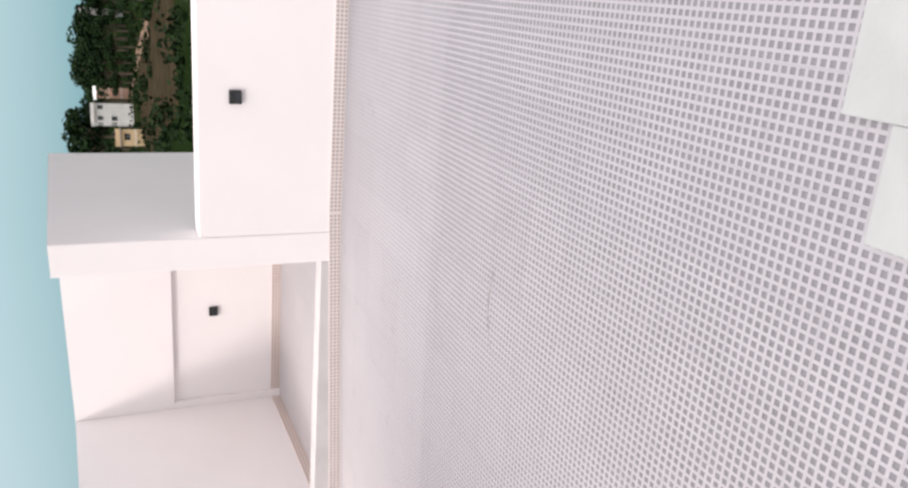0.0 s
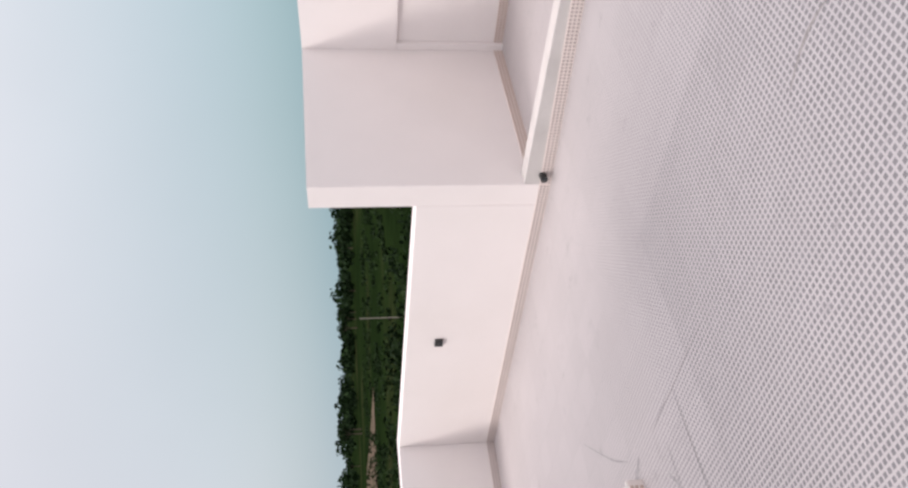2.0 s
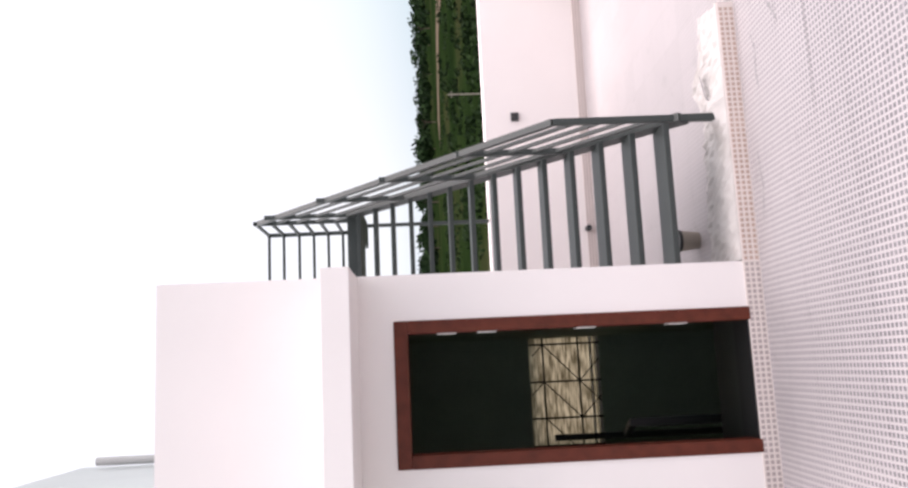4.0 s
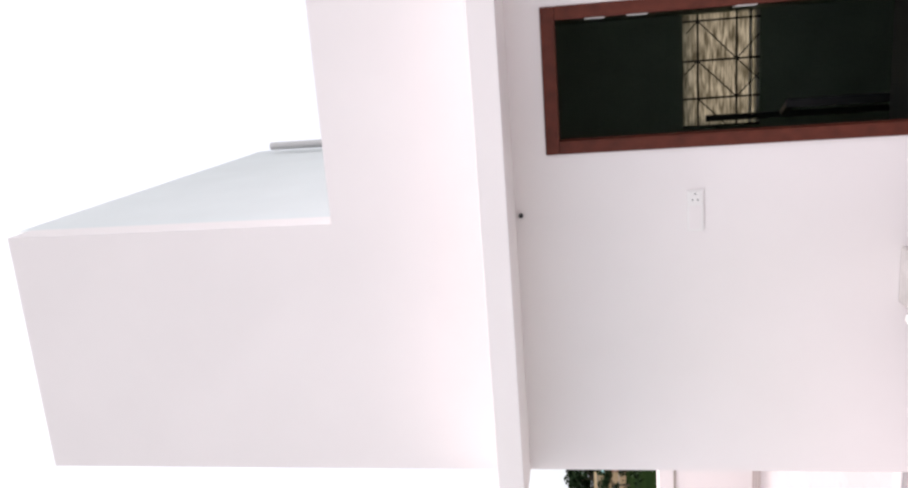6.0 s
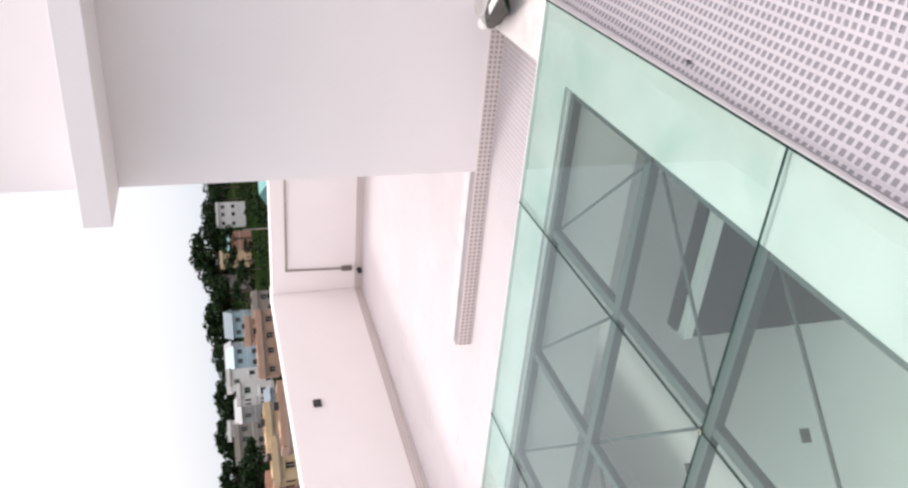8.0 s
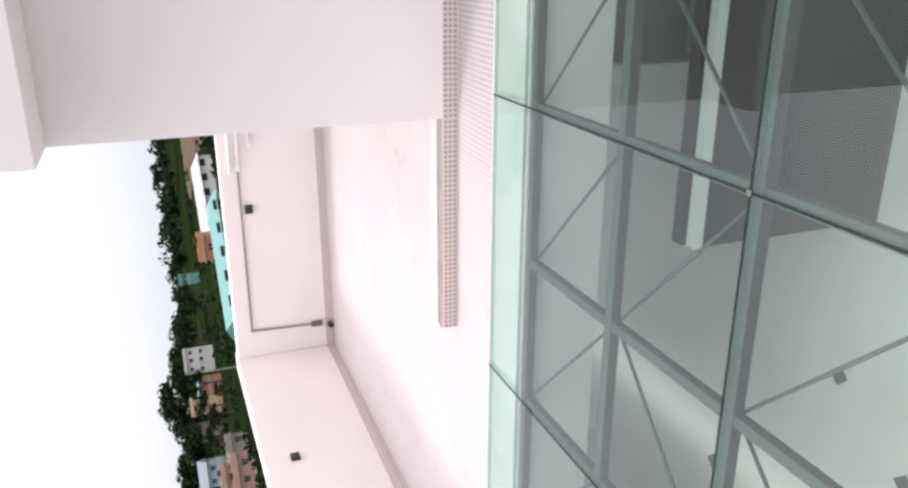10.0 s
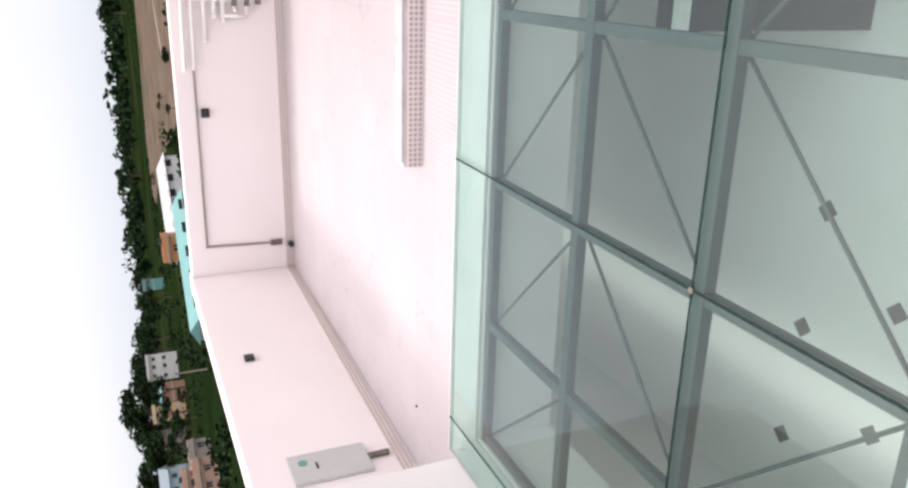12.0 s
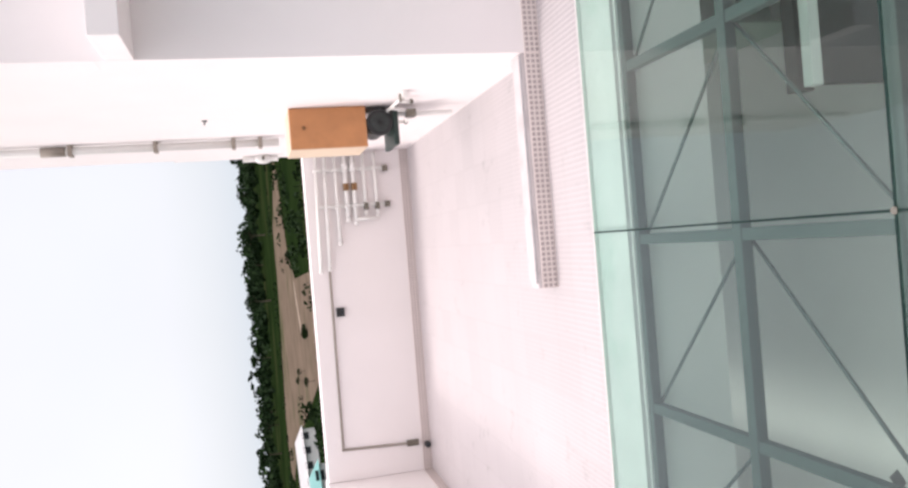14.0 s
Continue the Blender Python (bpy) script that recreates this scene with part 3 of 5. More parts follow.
tagged(part("hall_floor", boxes((-5.95, XH - T, HS + T, HN - T, SZ, 0.012), bevel=0), mat("dark_granite", (0.022, 0.024, 0.022), 0.3, vary=0.3, scale=40)), "dark granite floor of the stair hall", "floor", kind="structure")

# stair hall window with grille, and a handrail
window = tagged(empty("window_1", XHW + 0.1, 1.15, 0.3), "steel grille window of the stair hall", "window", kind="structure")
part("window_pane", boxes((XHW + 0.05, XHW + 0.06, WY0, WY1, WZ0, WZ1), bevel=0), CURTAIN, window, "dusty pale glass")
for y in (0.56, 0.86, 1.26, 1.675):
    part("bar", boxes((XHW + 0.20, XHW + 0.216, y - 0.010, y + 0.010, WZ0, WZ1), bevel=0), BLACK, window)
for z in (0.18, 0.58):
    part("bar", boxes((XHW + 0.198, XHW + 0.214, WY0, WY1, z - 0.010, z + 0.010), bevel=0), BLACK, window)
for y0, z0, y1, z1 in ((1.675, 0.58, 1.26, 0.18), (1.26, 0.58, 0.86, 0.18), (0.86, 0.58, 0.56, 0.28), (1.675, 0.58, 1.55, 0.70), (1.26, 0.58, 1.12, 0.72), (1.26, 0.18, 1.50, -0.05), (1.26, 0.18, 1.03, -0.05), (0.86, 0.18, 1.09, -0.05)):
    part("brace", bar(bmesh.new(), (XHW + 0.21, y0, z0), (XHW + 0.21, y1, z1), 0.012, 0.012), BLACK, window)
part("window_sill", boxes((XHW + 0.07, XHW + 0.20, WY0, WY1, WZ0, WZ0 + 0.035), bevel=0.004), PVC, window, "pale window sill")
part("sash", boxes((XHW + 0.07, XHW + 0.10, WY0, WY1, WZ0 + 0.06, WZ0 + 0.09), bevel=0.003), PVC, window, "pale sash strip")
handrail = tagged(empty("handrail", -7.0, 0.9, 0), "dark stair handrail inside the hall", "handrail")
part("rail", bar(bmesh.new(), (-6.6, 1.02, 0.42), (-9.0, 0.72, -0.10), 0.05, 0.05), BLACK, handrail)
part("post", boxes((-9.03, -8.97, 0.69, 0.75, -2.75, 0.62)), BLACK, handrail)
part("post", boxes((-6.63, -6.57, 0.99, 1.05, -2.75, 0.44)), BLACK, handrail)

# ---------------------------------------------------------------- steel stair on the north side
stair = tagged(empty("steel_stair", -5.4, 2.5, 0), "open dark grey steel stair up to the upper roof", "stair")
S0, S1 = Vector((-5.45, 2.9, 0.25)), Vector((-8.06, 2.9, 2.52))
up = (S1 - S0)
part("stringer", bar(bmesh.new(), S0, S1, 0.05, 0.12), STEEL, stair, "steel side channel")
for i in range(14):
    p_ = S0 + up * ((0.985 * i + 0.58) / 14)
    part("tread", boxes((p_.x - 0.12, p_.x + 0.11, HN + 0.001, 2.87, p_.z, p_.z + 0.035), bevel=0.004), STEEL, stair, "steel tread")
part("foot", boxes((S0.x - 0.022, S0.x + 0.022, 2.878, 2.922, 0.06, 0.31)), STEEL, stair)
R = Vector((0, 0, 0.80))
part("handrail", bar(bmesh.new(), S0 + R, S1 + R + Vector((-0.25, 0, 0.10)), 0.04, 0.04), STEEL, stair, "steel handrail")
for k in range(1, 5):
    part("mid_rail", bar(bmesh.new(), S0 + R * (k / 5), S1 + R * (k / 5) + Vector((-0.25, 0, 0.02 * k)), 0.022, 0.022), STEEL, stair, "thin steel rail")
for f in (0.0, 0.25, 0.5, 0.75, 1.0):
    b_ = S0 + up * f
    part("baluster", boxes((b_.x - 0.02, b_.x + 0.02, 2.88, 2.92, b_.z, b_.z + 0.80)), STEEL, stair)
part("landing", boxes((-9.0, -8.04, 2.01, 2.92, 2.47, 2.56)), STEEL, stair, "steel landing")
for z in (3.46, 3.31, 3.15, 3.00, 2.85, 2.70):
    part("guard_rail", boxes((-9.012, -8.988, 2.05, 2.90, z - 0.013, z + 0.013), bevel=0), STEEL, stair)
    part("guard_rail", boxes((-8.99, -8.32, 2.888, 2.912, z - 0.013, z + 0.013), bevel=0), STEEL, stair)
for x, y in ((-9.0, 2.06), (-9.0, 2.9), (-8.34, 2.9)):
    part("guard_post", boxes((x - 0.02, x + 0.02, y - 0.02, y + 0.02, 2.56, 3.48)), STEEL, stair)
part("landing_post", boxes((-9.87, -9.83, 3.10, 3.14, PT - 0.006, 2.55)), STEEL, stair, "steel post on the parapet under the landing")
part("landing_brace", boxes((-9.87, -8.95, 2.86, 3.14, 2.50, 2.54)), STEEL, stair)

# ---------------------------------------------------------------- small things
def wall_light(m):
    ob = tagged(empty("wall_light"), "small square black wall light on the white parapet", "wall light", group="parapet lights")
    part("housing", boxes((-0.05, 0.05, -0.032, 0.0, -0.045, 0.045), bevel=0.005), BLACK, ob)
    part("lens", boxes((-0.033, 0.033, -0.036, -0.03, -0.030, -0.008), bevel=0.002), WINDARK, ob)
    ob.matrix_basis = m
    return ob


light0 = wall_light(pose(-1.70, YN, 0.83))
for m in (pose(-7.65, YN, 0.75), pose(-4.31, 8.70, 0.72), pose(XW, 4.34, 0.74, 0, 0, 90), pose(XW, -2.89, 0.79, 0, 0, 90), pose(-7.52, YS, 0.79, 0, 0, 180)):
    copy_thing(light0, m)


def drain(m):
    ob = tagged(empty("drain_outlet"), "black plastic drain outlet at the foot of the wall", "drain", group="floor drains")
    bm = bmesh.new()
    rod(bm, (0, 0.02, 0.04), (0, -0.07, 0.036), 0.034, 16)
    part("pipe", bm, BLACK, ob)
    part("mouth", rod(bmesh.new(), (0, -0.069, 0.036), (0, -0.074, 0.036), 0.027, 16), WINDARK, ob)
    ob.matrix_basis = m
    return ob


drain0 = drain(pose(-5.30, YN, -0.04))
for m in (pose(XW, 2.98, -0.07, 0, 0, 90), pose(XW, -4.50, -0.115, 0, 0, 90)):
    copy_thing(drain0, m)

switch = tagged(empty("switch_plate", XH, 0.555, 1.225), "white switch plate with a socket on the white wall", "switch plate")
part("plate", boxes((XH, XH + 0.013, 0.435, 0.675, 1.18, 1.27), bevel=0.004), PLATE, switch)
part("socket", boxes((XH + 0.012, XH + 0.016, 0.60, 0.665, 1.192, 1.258), bevel=0.003), PLATE, switch)
for dy, dz in ((0.02, 0.0), (-0.014, 0.014), (-0.014, -0.014)):
    part("hole", rod(bmesh.new(), (XH + 0.0155, 0.632 + dy, 1.225 + dz), (XH + 0.0170, 0.632 + dy, 1.225 + dz), 0.0045), BLACK, switch)
part("rocker", boxes((XH + 0.012, XH + 0.014, 0.447, 0.585, 1.192, 1.258), bevel=0.001), WHITE, switch)
lamp = tagged(empty("lamp_holder", XH, 0.57, 2.2), "small black lamp holder under the ledge", "lamp holder")
part("base", rod(bmesh.new(), (XH, 0.57, 2.215), (XH + 0.02, 0.57, 2.215), 0.014, 14), BLACK, lamp)
part("stem", rod(bmesh.new(), (XH + 0.02, 0.57, 2.215), (XH + 0.04, 0.57, 2.21), 0.009, 12), BLACK, lamp)

# crumpled metal outlet on the cross kerb
outlet = tagged(empty("metal_outlet", -4.9, 0.17, 0.125), "tarnished metal spout lying on the cement kerb", "spout")
sp = bmesh.new()
tail, mouth = Vector((-5.00, 0.01, 0.175)), Vector((-4.64, 0.235, 0.215))
across, depth = Vector((0.80, -0.76, 0.0)), Vector((0.62, 0.30, 0.42))
rings = []
for i in range(9):
    f = i / 8
    r_ = 0.034 + 0.064 * math.sin(min(1.0, f * 1.15) * math.pi / 2) ** 0.8
    ring = []
    for k in range(18):
        a = 2 * math.pi * k / 18
        dent = 1 + 0.16 * math.sin(3 * a + 7 * f) * math.sin(9 * f + a) * (1 - 0.4 * f)
        ring.append(sp.verts.new(tail.lerp(mouth, f) + across * (r_ * dent * math.cos(a)) + depth * (r_ * dent * 0.9 * math.sin(a))))
    rings.append(ring)
for a, b in zip(rings, rings[1:]):
    for k in range(18):
        sp.faces.new((a[k], a[(k + 1) % 18], b[(k + 1) % 18], b[k]))
bmesh.ops.solidify(sp, geom=sp.faces[:], thickness=0.004)
part("spout", sp, CHROME, outlet, "dented tarnished metal bell", True)
ring_bm = bmesh.new()
lip = [mouth + across * (0.098 * math.cos(2 * math.pi * k / 18)) + depth * (0.089 * math.sin(2 * math.pi * k / 18)) for k in range(18)]
for a, b in zip(lip, lip[1:] + lip[:1]):
    rod(ring_bm, a, b, 0.009, 6)
part("rim", ring_bm, mat("dark_green_rubber", (0.012, 0.022, 0.015), 0.45), outlet, "dark green rubber rim")
part("collar", rod(bmesh.new(), tail + Vector((-0.03, -0.02, 0)), tail + Vector((0.03, 0.02, 0.004)), 0.036, 14), PVC, outlet, "white plastic collar")
part("strap", bar(bmesh.new(), tail.lerp(mouth, 0.35) + depth * 0.09, tail.lerp(mouth, 0.95) + depth * 0.095 - across * 0.02, 0.05, 0.004), PVC, outlet, "torn white strap on the bell")
part("stub", rod(bmesh.new(), tail + Vector((-0.07, -0.03, -0.02)), tail, 0.022, 12), CHROME, outlet)
part("rust_crust", ball(bmesh.new(), (-5.08, 0.02, 0.132), 0.045, 1.6, 1.0, 0.3), RUST, outlet, "brown rust crust")

# orange board box with a pump below it on the south wall of the stair house
cab = tagged(empty("pump_cabinet", -7.2, HS, 0.74), "orange-brown board box fixed to the white wall", "cabinet")
part("body", boxes((-7.50, -6.985, -1.405, HS, 0.76, 1.36)), BUFF, cab)
part("front", boxes((-6.985, -6.96, -1.40, HS - 0.003, 0.765, 1.355)), ORANGE, cab, "orange-brown front panel")
part("knob", ball(bmesh.new(), (-6.955, -1.24, 1.25), 0.016), RUST, cab)
pump = tagged(empty("pump", -7.2, -1.2, 0.55), "black water pump under the orange box", "pump")
pb = bmesh.new()
rod(pb, (-7.35, -1.22, 0.66), (-6.98, -1.22, 0.66), 0.085, 18)
part("motor", pb, BLACK, pump)
part("flange", rod(bmesh.new(), (-6.99, -1.22, 0.66), (-6.95, -1.22, 0.66), 0.105, 18), BLACK, pump)
part("bracket", boxes((-7.4, -6.93, -1.40, HS, 0.515, 0.555)), mat("dark_green_steel", (0.012, 0.030, 0.024), 0.5), pump, "dark green steel bracket")
part("fan_cover", rod(bmesh.new(), (-6.952, -1.22, 0.66), (-6.938, -1.22, 0.66), 0.072, 18), STEEL, pump, "round ribbed fan cover")
for k in range(6):
    q_ = Matrix.Rotation(k * math.pi / 6, 4, "X")
    part("rib", bar(bmesh.new(), Vector((-6.936, -1.22, 0.66)) + q_ @ Vector((0, -0.07, 0)), Vector((-6.936, -1.22, 0.66)) + q_ @ Vector((0, 0.07, 0)), 0.006, 0.006), BLACK, pump)
part("terminal_box", boxes((-7.22, -7.08, -1.28, -1.16, 0.74, 0.80)), BLACK, pump)
part("pipe", rod(bmesh.new(), (-7.02, -1.15, 0.53), (-7.02, -1.15, 0.05), 0.02), PVC, pump, "white plastic pipe")
part("valve", boxes((-7.05, -6.96, -1.18, -1.12, 0.36, 0.44)), CHROME, pump)
part("label", boxes((-6.949, -6.947, -1.26, -1.18, 0.60, 0.625), bevel=0), PVC, pump, "white paper label")
for a, b in (((-7.02, -1.14, 0.60), (-6.48, -1.12, 0.56)), ((-6.86, -1.13, 0.58), (-7.05, -1.13, 0.36)), ((-7.05, -1.13, 0.36), (-7.55, -1.13, 0.33)), ((-7.55, -1.13, 0.50), (-7.55, -1.13, 0.33)), ((-6.62, -1.12, 0.57), (-6.66, -1.12, 0.46))):
    part("pipe", rod(bmesh.new(), a, b, 0.013), PVC, pump, "white plastic pipe", True)
    part("fitting", ball(bmesh.new(), b, 0.021), BLACK if b[0] == -7.05 else CHROME, pump)
part("tap", boxes((-6.50, -6.40, -1.135, HS, 0.535, 0.575)), PVC, pump)
part("tap_handle", boxes((-6.47, -6.44, -1.16, -1.10, 0.575, 0.59), bevel=0.003), CHROME, pump)

# tall pipe at the far end of the south wall
vp = tagged(empty("vent_pipe", -8.9, HS, 0), "tall white plastic pipe clipped to the wall", "pipe")
part("pipe", rod(bmesh.new(), (-8.40, -1.135, 1.38), (-8.40, -1.135, 5.3), 0.035, 14), PVC, vp, smooth=True)
for z in (1.55, 1.79, 2.47, 3.18, 3.9):
    part("clip", boxes((-8.46, -8.34, -1.185, HS, z - 0.018, z + 0.018)), CONC, vp)
part("socket", rod(bmesh.new(), (-8.40, -1.135, 3.22), (-8.40, -1.135, 3.42), 0.044, 14), CONC, vp, "grey pipe socket", True)
vp2 = tagged(empty("roof_pipe", -9.6, 0.62, 2.56), "dull grey vent pipe behind the tall block", "pipe")
part("pipe", rod(bmesh.new(), (-9.62, 0.65, 2.56), (-9.62, 0.65, 5.42), 0.045, 14), GREYROOF, vp2, smooth=True)

hook = tagged(empty("wall_hook", -7.38, HS, 1.99), "small dark hook high on the white wall", "hook")
part("plate", boxes((-7.40, -7.36, HS - 0.008, HS, 1.97, 2.01), bevel=0.002), BLACK, hook)
part("peg", rod(bmesh.new(), (-7.38, HS, 1.985), (-7.38, HS - 0.035, 1.995), 0.006), BLACK, hook)
float_valve = tagged(empty("pipe_valve", -9.75, -1.12, 1.4), "white plastic valve on the tall pipe", "valve")
part("body", ball(bmesh.new(), (-9.78, -1.12, 1.5), 0.07, 0.8, 0.8, 1.5), PVC, float_valve, smooth=True)
part("branch", rod(bmesh.new(), (-9.78, -1.12, 1.34), (-9.78, -1.12, 1.72), 0.03), PVC, float_valve)
part("lever", boxes((-9.74, -9.66, -1.14, -1.10, 1.49, 1.515)), CHROME, float_valve)

# bank of white water pipes on the west parapet
bank = tagged(empty("pipe_bank", XW, -1.6, 0.5), "bank of white plastic water pipes on the parapet", "pipes")
runs = ((0.94, -2.42), (0.84, -2.40), (0.73, -2.12), (0.62, -1.86), (0.53, -1.90), (0.41, -1.80), (0.28, -1.84))
for i, (z, e) in enumerate(runs):
    r_ = 0.026 if i in (3, 4) else 0.020
    part("pipe", rod(bmesh.new(), (XW + 0.045, HS - 0.02, z), (XW + 0.045, e, z + (0.03 if e < -2.3 else 0)), r_, 12), PVC, bank, smooth=True)
    part("elbow", ball(bmesh.new(), (XW + 0.045, e, z + (0.03 if e < -2.3 else 0)), r_ + 0.006), PVC, bank, smooth=True)
for y in (-1.29, -1.70):
    part("clamp_strip", boxes((XW, XW + 0.026, y - 0.022, y + 0.022, 0.17, 0.97)), PVC, bank)
    for z, e in runs:
        part("clamp", boxes((XW + 0.02, XW + 0.072, y - 0.014, y + 0.014, z - 0.03, z + 0.03), bevel=0.004), PVC, bank)
    part("bracket_end", boxes((XW, XW + 0.05, y - 0.04, y + 0.03, 0.13, 0.19)), CHROME, bank, "dull metal bracket end")
part("riser", rod(bmesh.new(), (XW + 0.05, -1.86, 0.53), (XW + 0.05, -1.86, 0.28), 0.021, 12), PVC, bank, smooth=True)
for z in (0.62, 0.53):
    part("union", rod(bmesh.new(), (XW + 0.045, -1.20, z), (XW + 0.045, -1.32, z), 0.034, 12), PVC, bank, smooth=True)
    part("valve", boxes((XW + 0.015, XW + 0.085, -1.53, -1.45, z - 0.032, z + 0.032)), BRASS, bank, "dull brass valve")
    part("valve_handle", boxes((XW + 0.085, XW + 0.10, -1.52, -1.46, z - 0.012, z + 0.012), bevel=0.003), RUST, bank, "rusty valve handle")
for z in (0.41, 0.28):
    part("valve", boxes((XW + 0.02, XW + 0.08, -1.76, -1.68, z - 0.026, z + 0.026)), CHROME, bank)
conduit = tagged(empty("conduit", XW, -3.4, 0.8), "thin grey conduit along the parapet down to the drain", "conduit")
part("run", rod(bmesh.new(), (XW + 0.012, -2.42, 0.875), (XW + 0.012, -4.44, 0.885), 0.012), CONC, conduit)
part("drop", rod(bmesh.new(), (XW + 0.012, -4.44, 0.885), (XW + 0.012, -4.47, 0.04), 0.014), CONC, conduit)
part("elbow", ball(bmesh.new(), (XW + 0.012, -4.44, 0.885), 0.018), CONC, conduit)
part("bracket", boxes((XW, XW + 0.03, -4.50, -4.43, 0.02, 0.16)), CHROME, conduit)

panel = tagged(empty("meter_panel", -5.6, YS, 0.5), "pale metal panel with a green lamp on the parapet", "panel")
part("case", boxes((-5.80, -5.45, YS, YS + 0.03, 0.22, 0.80)), mat("grey_enamel_case", (0.50, 0.52, 0.50), 0.45, vary=0.06), panel)
part("lamp", rod(bmesh.new(), (-5.68, YS + 0.03, 0.70), (-5.68, YS + 0.036, 0.70), 0.035, 14), TEALROOF, panel, "green lamp")
part("mark", boxes((-5.66, -5.58, YS + 0.03, YS + 0.034, 0.60, 0.615)), BLACK, panel)
part("pipe", rod(bmesh.new(), (-5.62, YS + 0.02, 0.22), (-5.62, YS + 0.02, 0.06), 0.025), CHROME, panel)

pail = tagged(empty("bucket", -6.37, 2.28, -0.095), "grey plastic bucket with a black rim under the stair", "bucket")
bk = bmesh.new()
bmesh.ops.create_cone(bk, cap_ends=True, segments=20, radius1=0.06, radius2=0.075, depth=0.13, matrix=Matrix.Translation((-6.37, 2.28, -0.029)))
part("body", bk, CONC, pail)
part("rim", rod(bmesh.new(), (-6.37, 2.28, 0.037), (-6.37, 2.28, 0.060), 0.08, 20), BLACK, pail)

# ---------------------------------------------------------------- ground and surroundings
def ground_material():
    m = bpy.data.materials.new("fields")
    m.use_nodes = True
    n, l = m.node_tree.nodes, m.node_tree.links
    p = n["Principled BSDF"]
    p.inputs["Roughness"].default_value, p.inputs["Specular IOR Level"].default_value = 0.95, 0.0
    co = n.new("ShaderNodeTexCoord")
    a = n.new("ShaderNodeTexNoise"); a.inputs["Scale"].default_value, a.inputs["Detail"].default_value = 0.02, 8
    b = n.new("ShaderNodeTexNoise"); b.inputs["Scale"].default_value, b.inputs["Detail"].default_value = 0.25, 8
    l.new(co.outputs["Object"], a.inputs["Vector"]); l.new(co.outputs["Object"], b.inputs["Vector"])
    r = n.new("ShaderNodeValToRGB")
    e = r.color_ramp.elements
    e[0].position, e[0].color = 0.38, (0.009, 0.019, 0.006, 1)
    e[1].position, e[1].color = 0.66, (0.034, 0.039, 0.017, 1)
    q = e.new(0.56); q.color = (0.016, 0.030, 0.009, 1)
    l.new(a.outputs["Fac"], r.inputs[0])
    mr = n.new("ShaderNodeMapRange"); mr.inputs["To Min"].default_value, mr.inputs["To Max"].default_value = 0.32, 1.0
    l.new(b.outputs["Fac"], mr.inputs["Value"])
    mul = n.new("ShaderNodeMix"); mul.data_type, mul.blend_type = "RGBA", "MULTIPLY"
    mul.inputs["Factor"].default_value = 1.0
    l.new(r.outputs[0], mul.inputs["A"]); l.new(mr.outputs[0], mul.inputs["B"])
    l.new(mul.outputs["Result"], p.inputs["Base Color"])
    return m


GZ = -6.8
FIELD = ground_material()
gb = bmesh.new()
bmesh.ops.create_grid(gb, x_segments=2, y_segments=2, size=3500, matrix=Matrix.Translation((0, 0, GZ)))
tagged(part("ground", gb, FIELD), "green fields with bare earth", "ground", kind="structure")
SOIL = mat("bare_earth", (0.125, 0.098, 0.074), 0.95, vary=0.3, scale=0.15, fine=3, spec=0.0, stain=(0.035, 0.045, 0.018), stain_scale=0.06, stain_amount=0.85)


def strip(name, pts, w, z, material, label):
    """A long strip of bare ground along the points."""
    bm = bmesh.new()
    row = []
    for i, (x, y) in enumerate(pts):
        a, b = Vector(pts[max(i - 1, 0)]), Vector(pts[min(i + 1, len(pts) - 1)])
        d = (b - a).normalized()
        k_ = w * (0.8 + 0.4 * random.random())
        row.append((bm.verts.new((x - d.y * k_, y + d.x * k_, z)), bm.verts.new((x + d.y * k_, y - d.x * k_, z))))
    for (a, b), (c, d) in zip(row, row[1:]):
        bm.faces.new((a, b, d, c))
    return tagged(part(name, bm, material), label, "road", kind="structure")


field_bm = bmesh.new()
far_edge = [(-236, 26), (-262, 16), (-288, 6), (-286, -14), (-292, -30), (-300, -46), (-318, -66), (-300, -84)]
near_edge = [(-214, 19), (-203, 9), (-188, -2), (-166, -8), (-112, -4), (-104, -16), (-214, -50), (-262, -74)]
rows_ = []
for (x0, y0), (x1, y1) in zip(far_edge, near_edge):
    rows_.append([field_bm.verts.new((x0 + (x1 - x0) * k / 6 + random.uniform(-2, 2), y0 + (y1 - y0) * k / 6 + random.uniform(-1, 1), GZ + 0.05)) for k in range(7)])
for a, b in zip(rows_, rows_[1:]):
    for k in range(6):
        field_bm.faces.new((a[k], b[k], b[k + 1], a[k + 1]))
tagged(part("bare_field", field_bm, SOIL), "bare grey-brown earth field among green crops", "field", kind="structure")
PALE = mat("pale_dust", (0.30, 0.25, 0.20), 0.95, vary=0.3, scale=0.2, fine=3, spec=0.0)
strip("dirt_road", [(-172, -8), (-168, -11), (-163, -14), (-158, -17)], 1.2, GZ + 0.09, PALE, "pale dusty track across the bare field")
strip("dirt_track", [(-201, 120), (-250, 136), (-299, 148), (-338, 132), (-360, 110)], 14.0, GZ + 0.06, SOIL, "bare reddish earth strip between green fields")


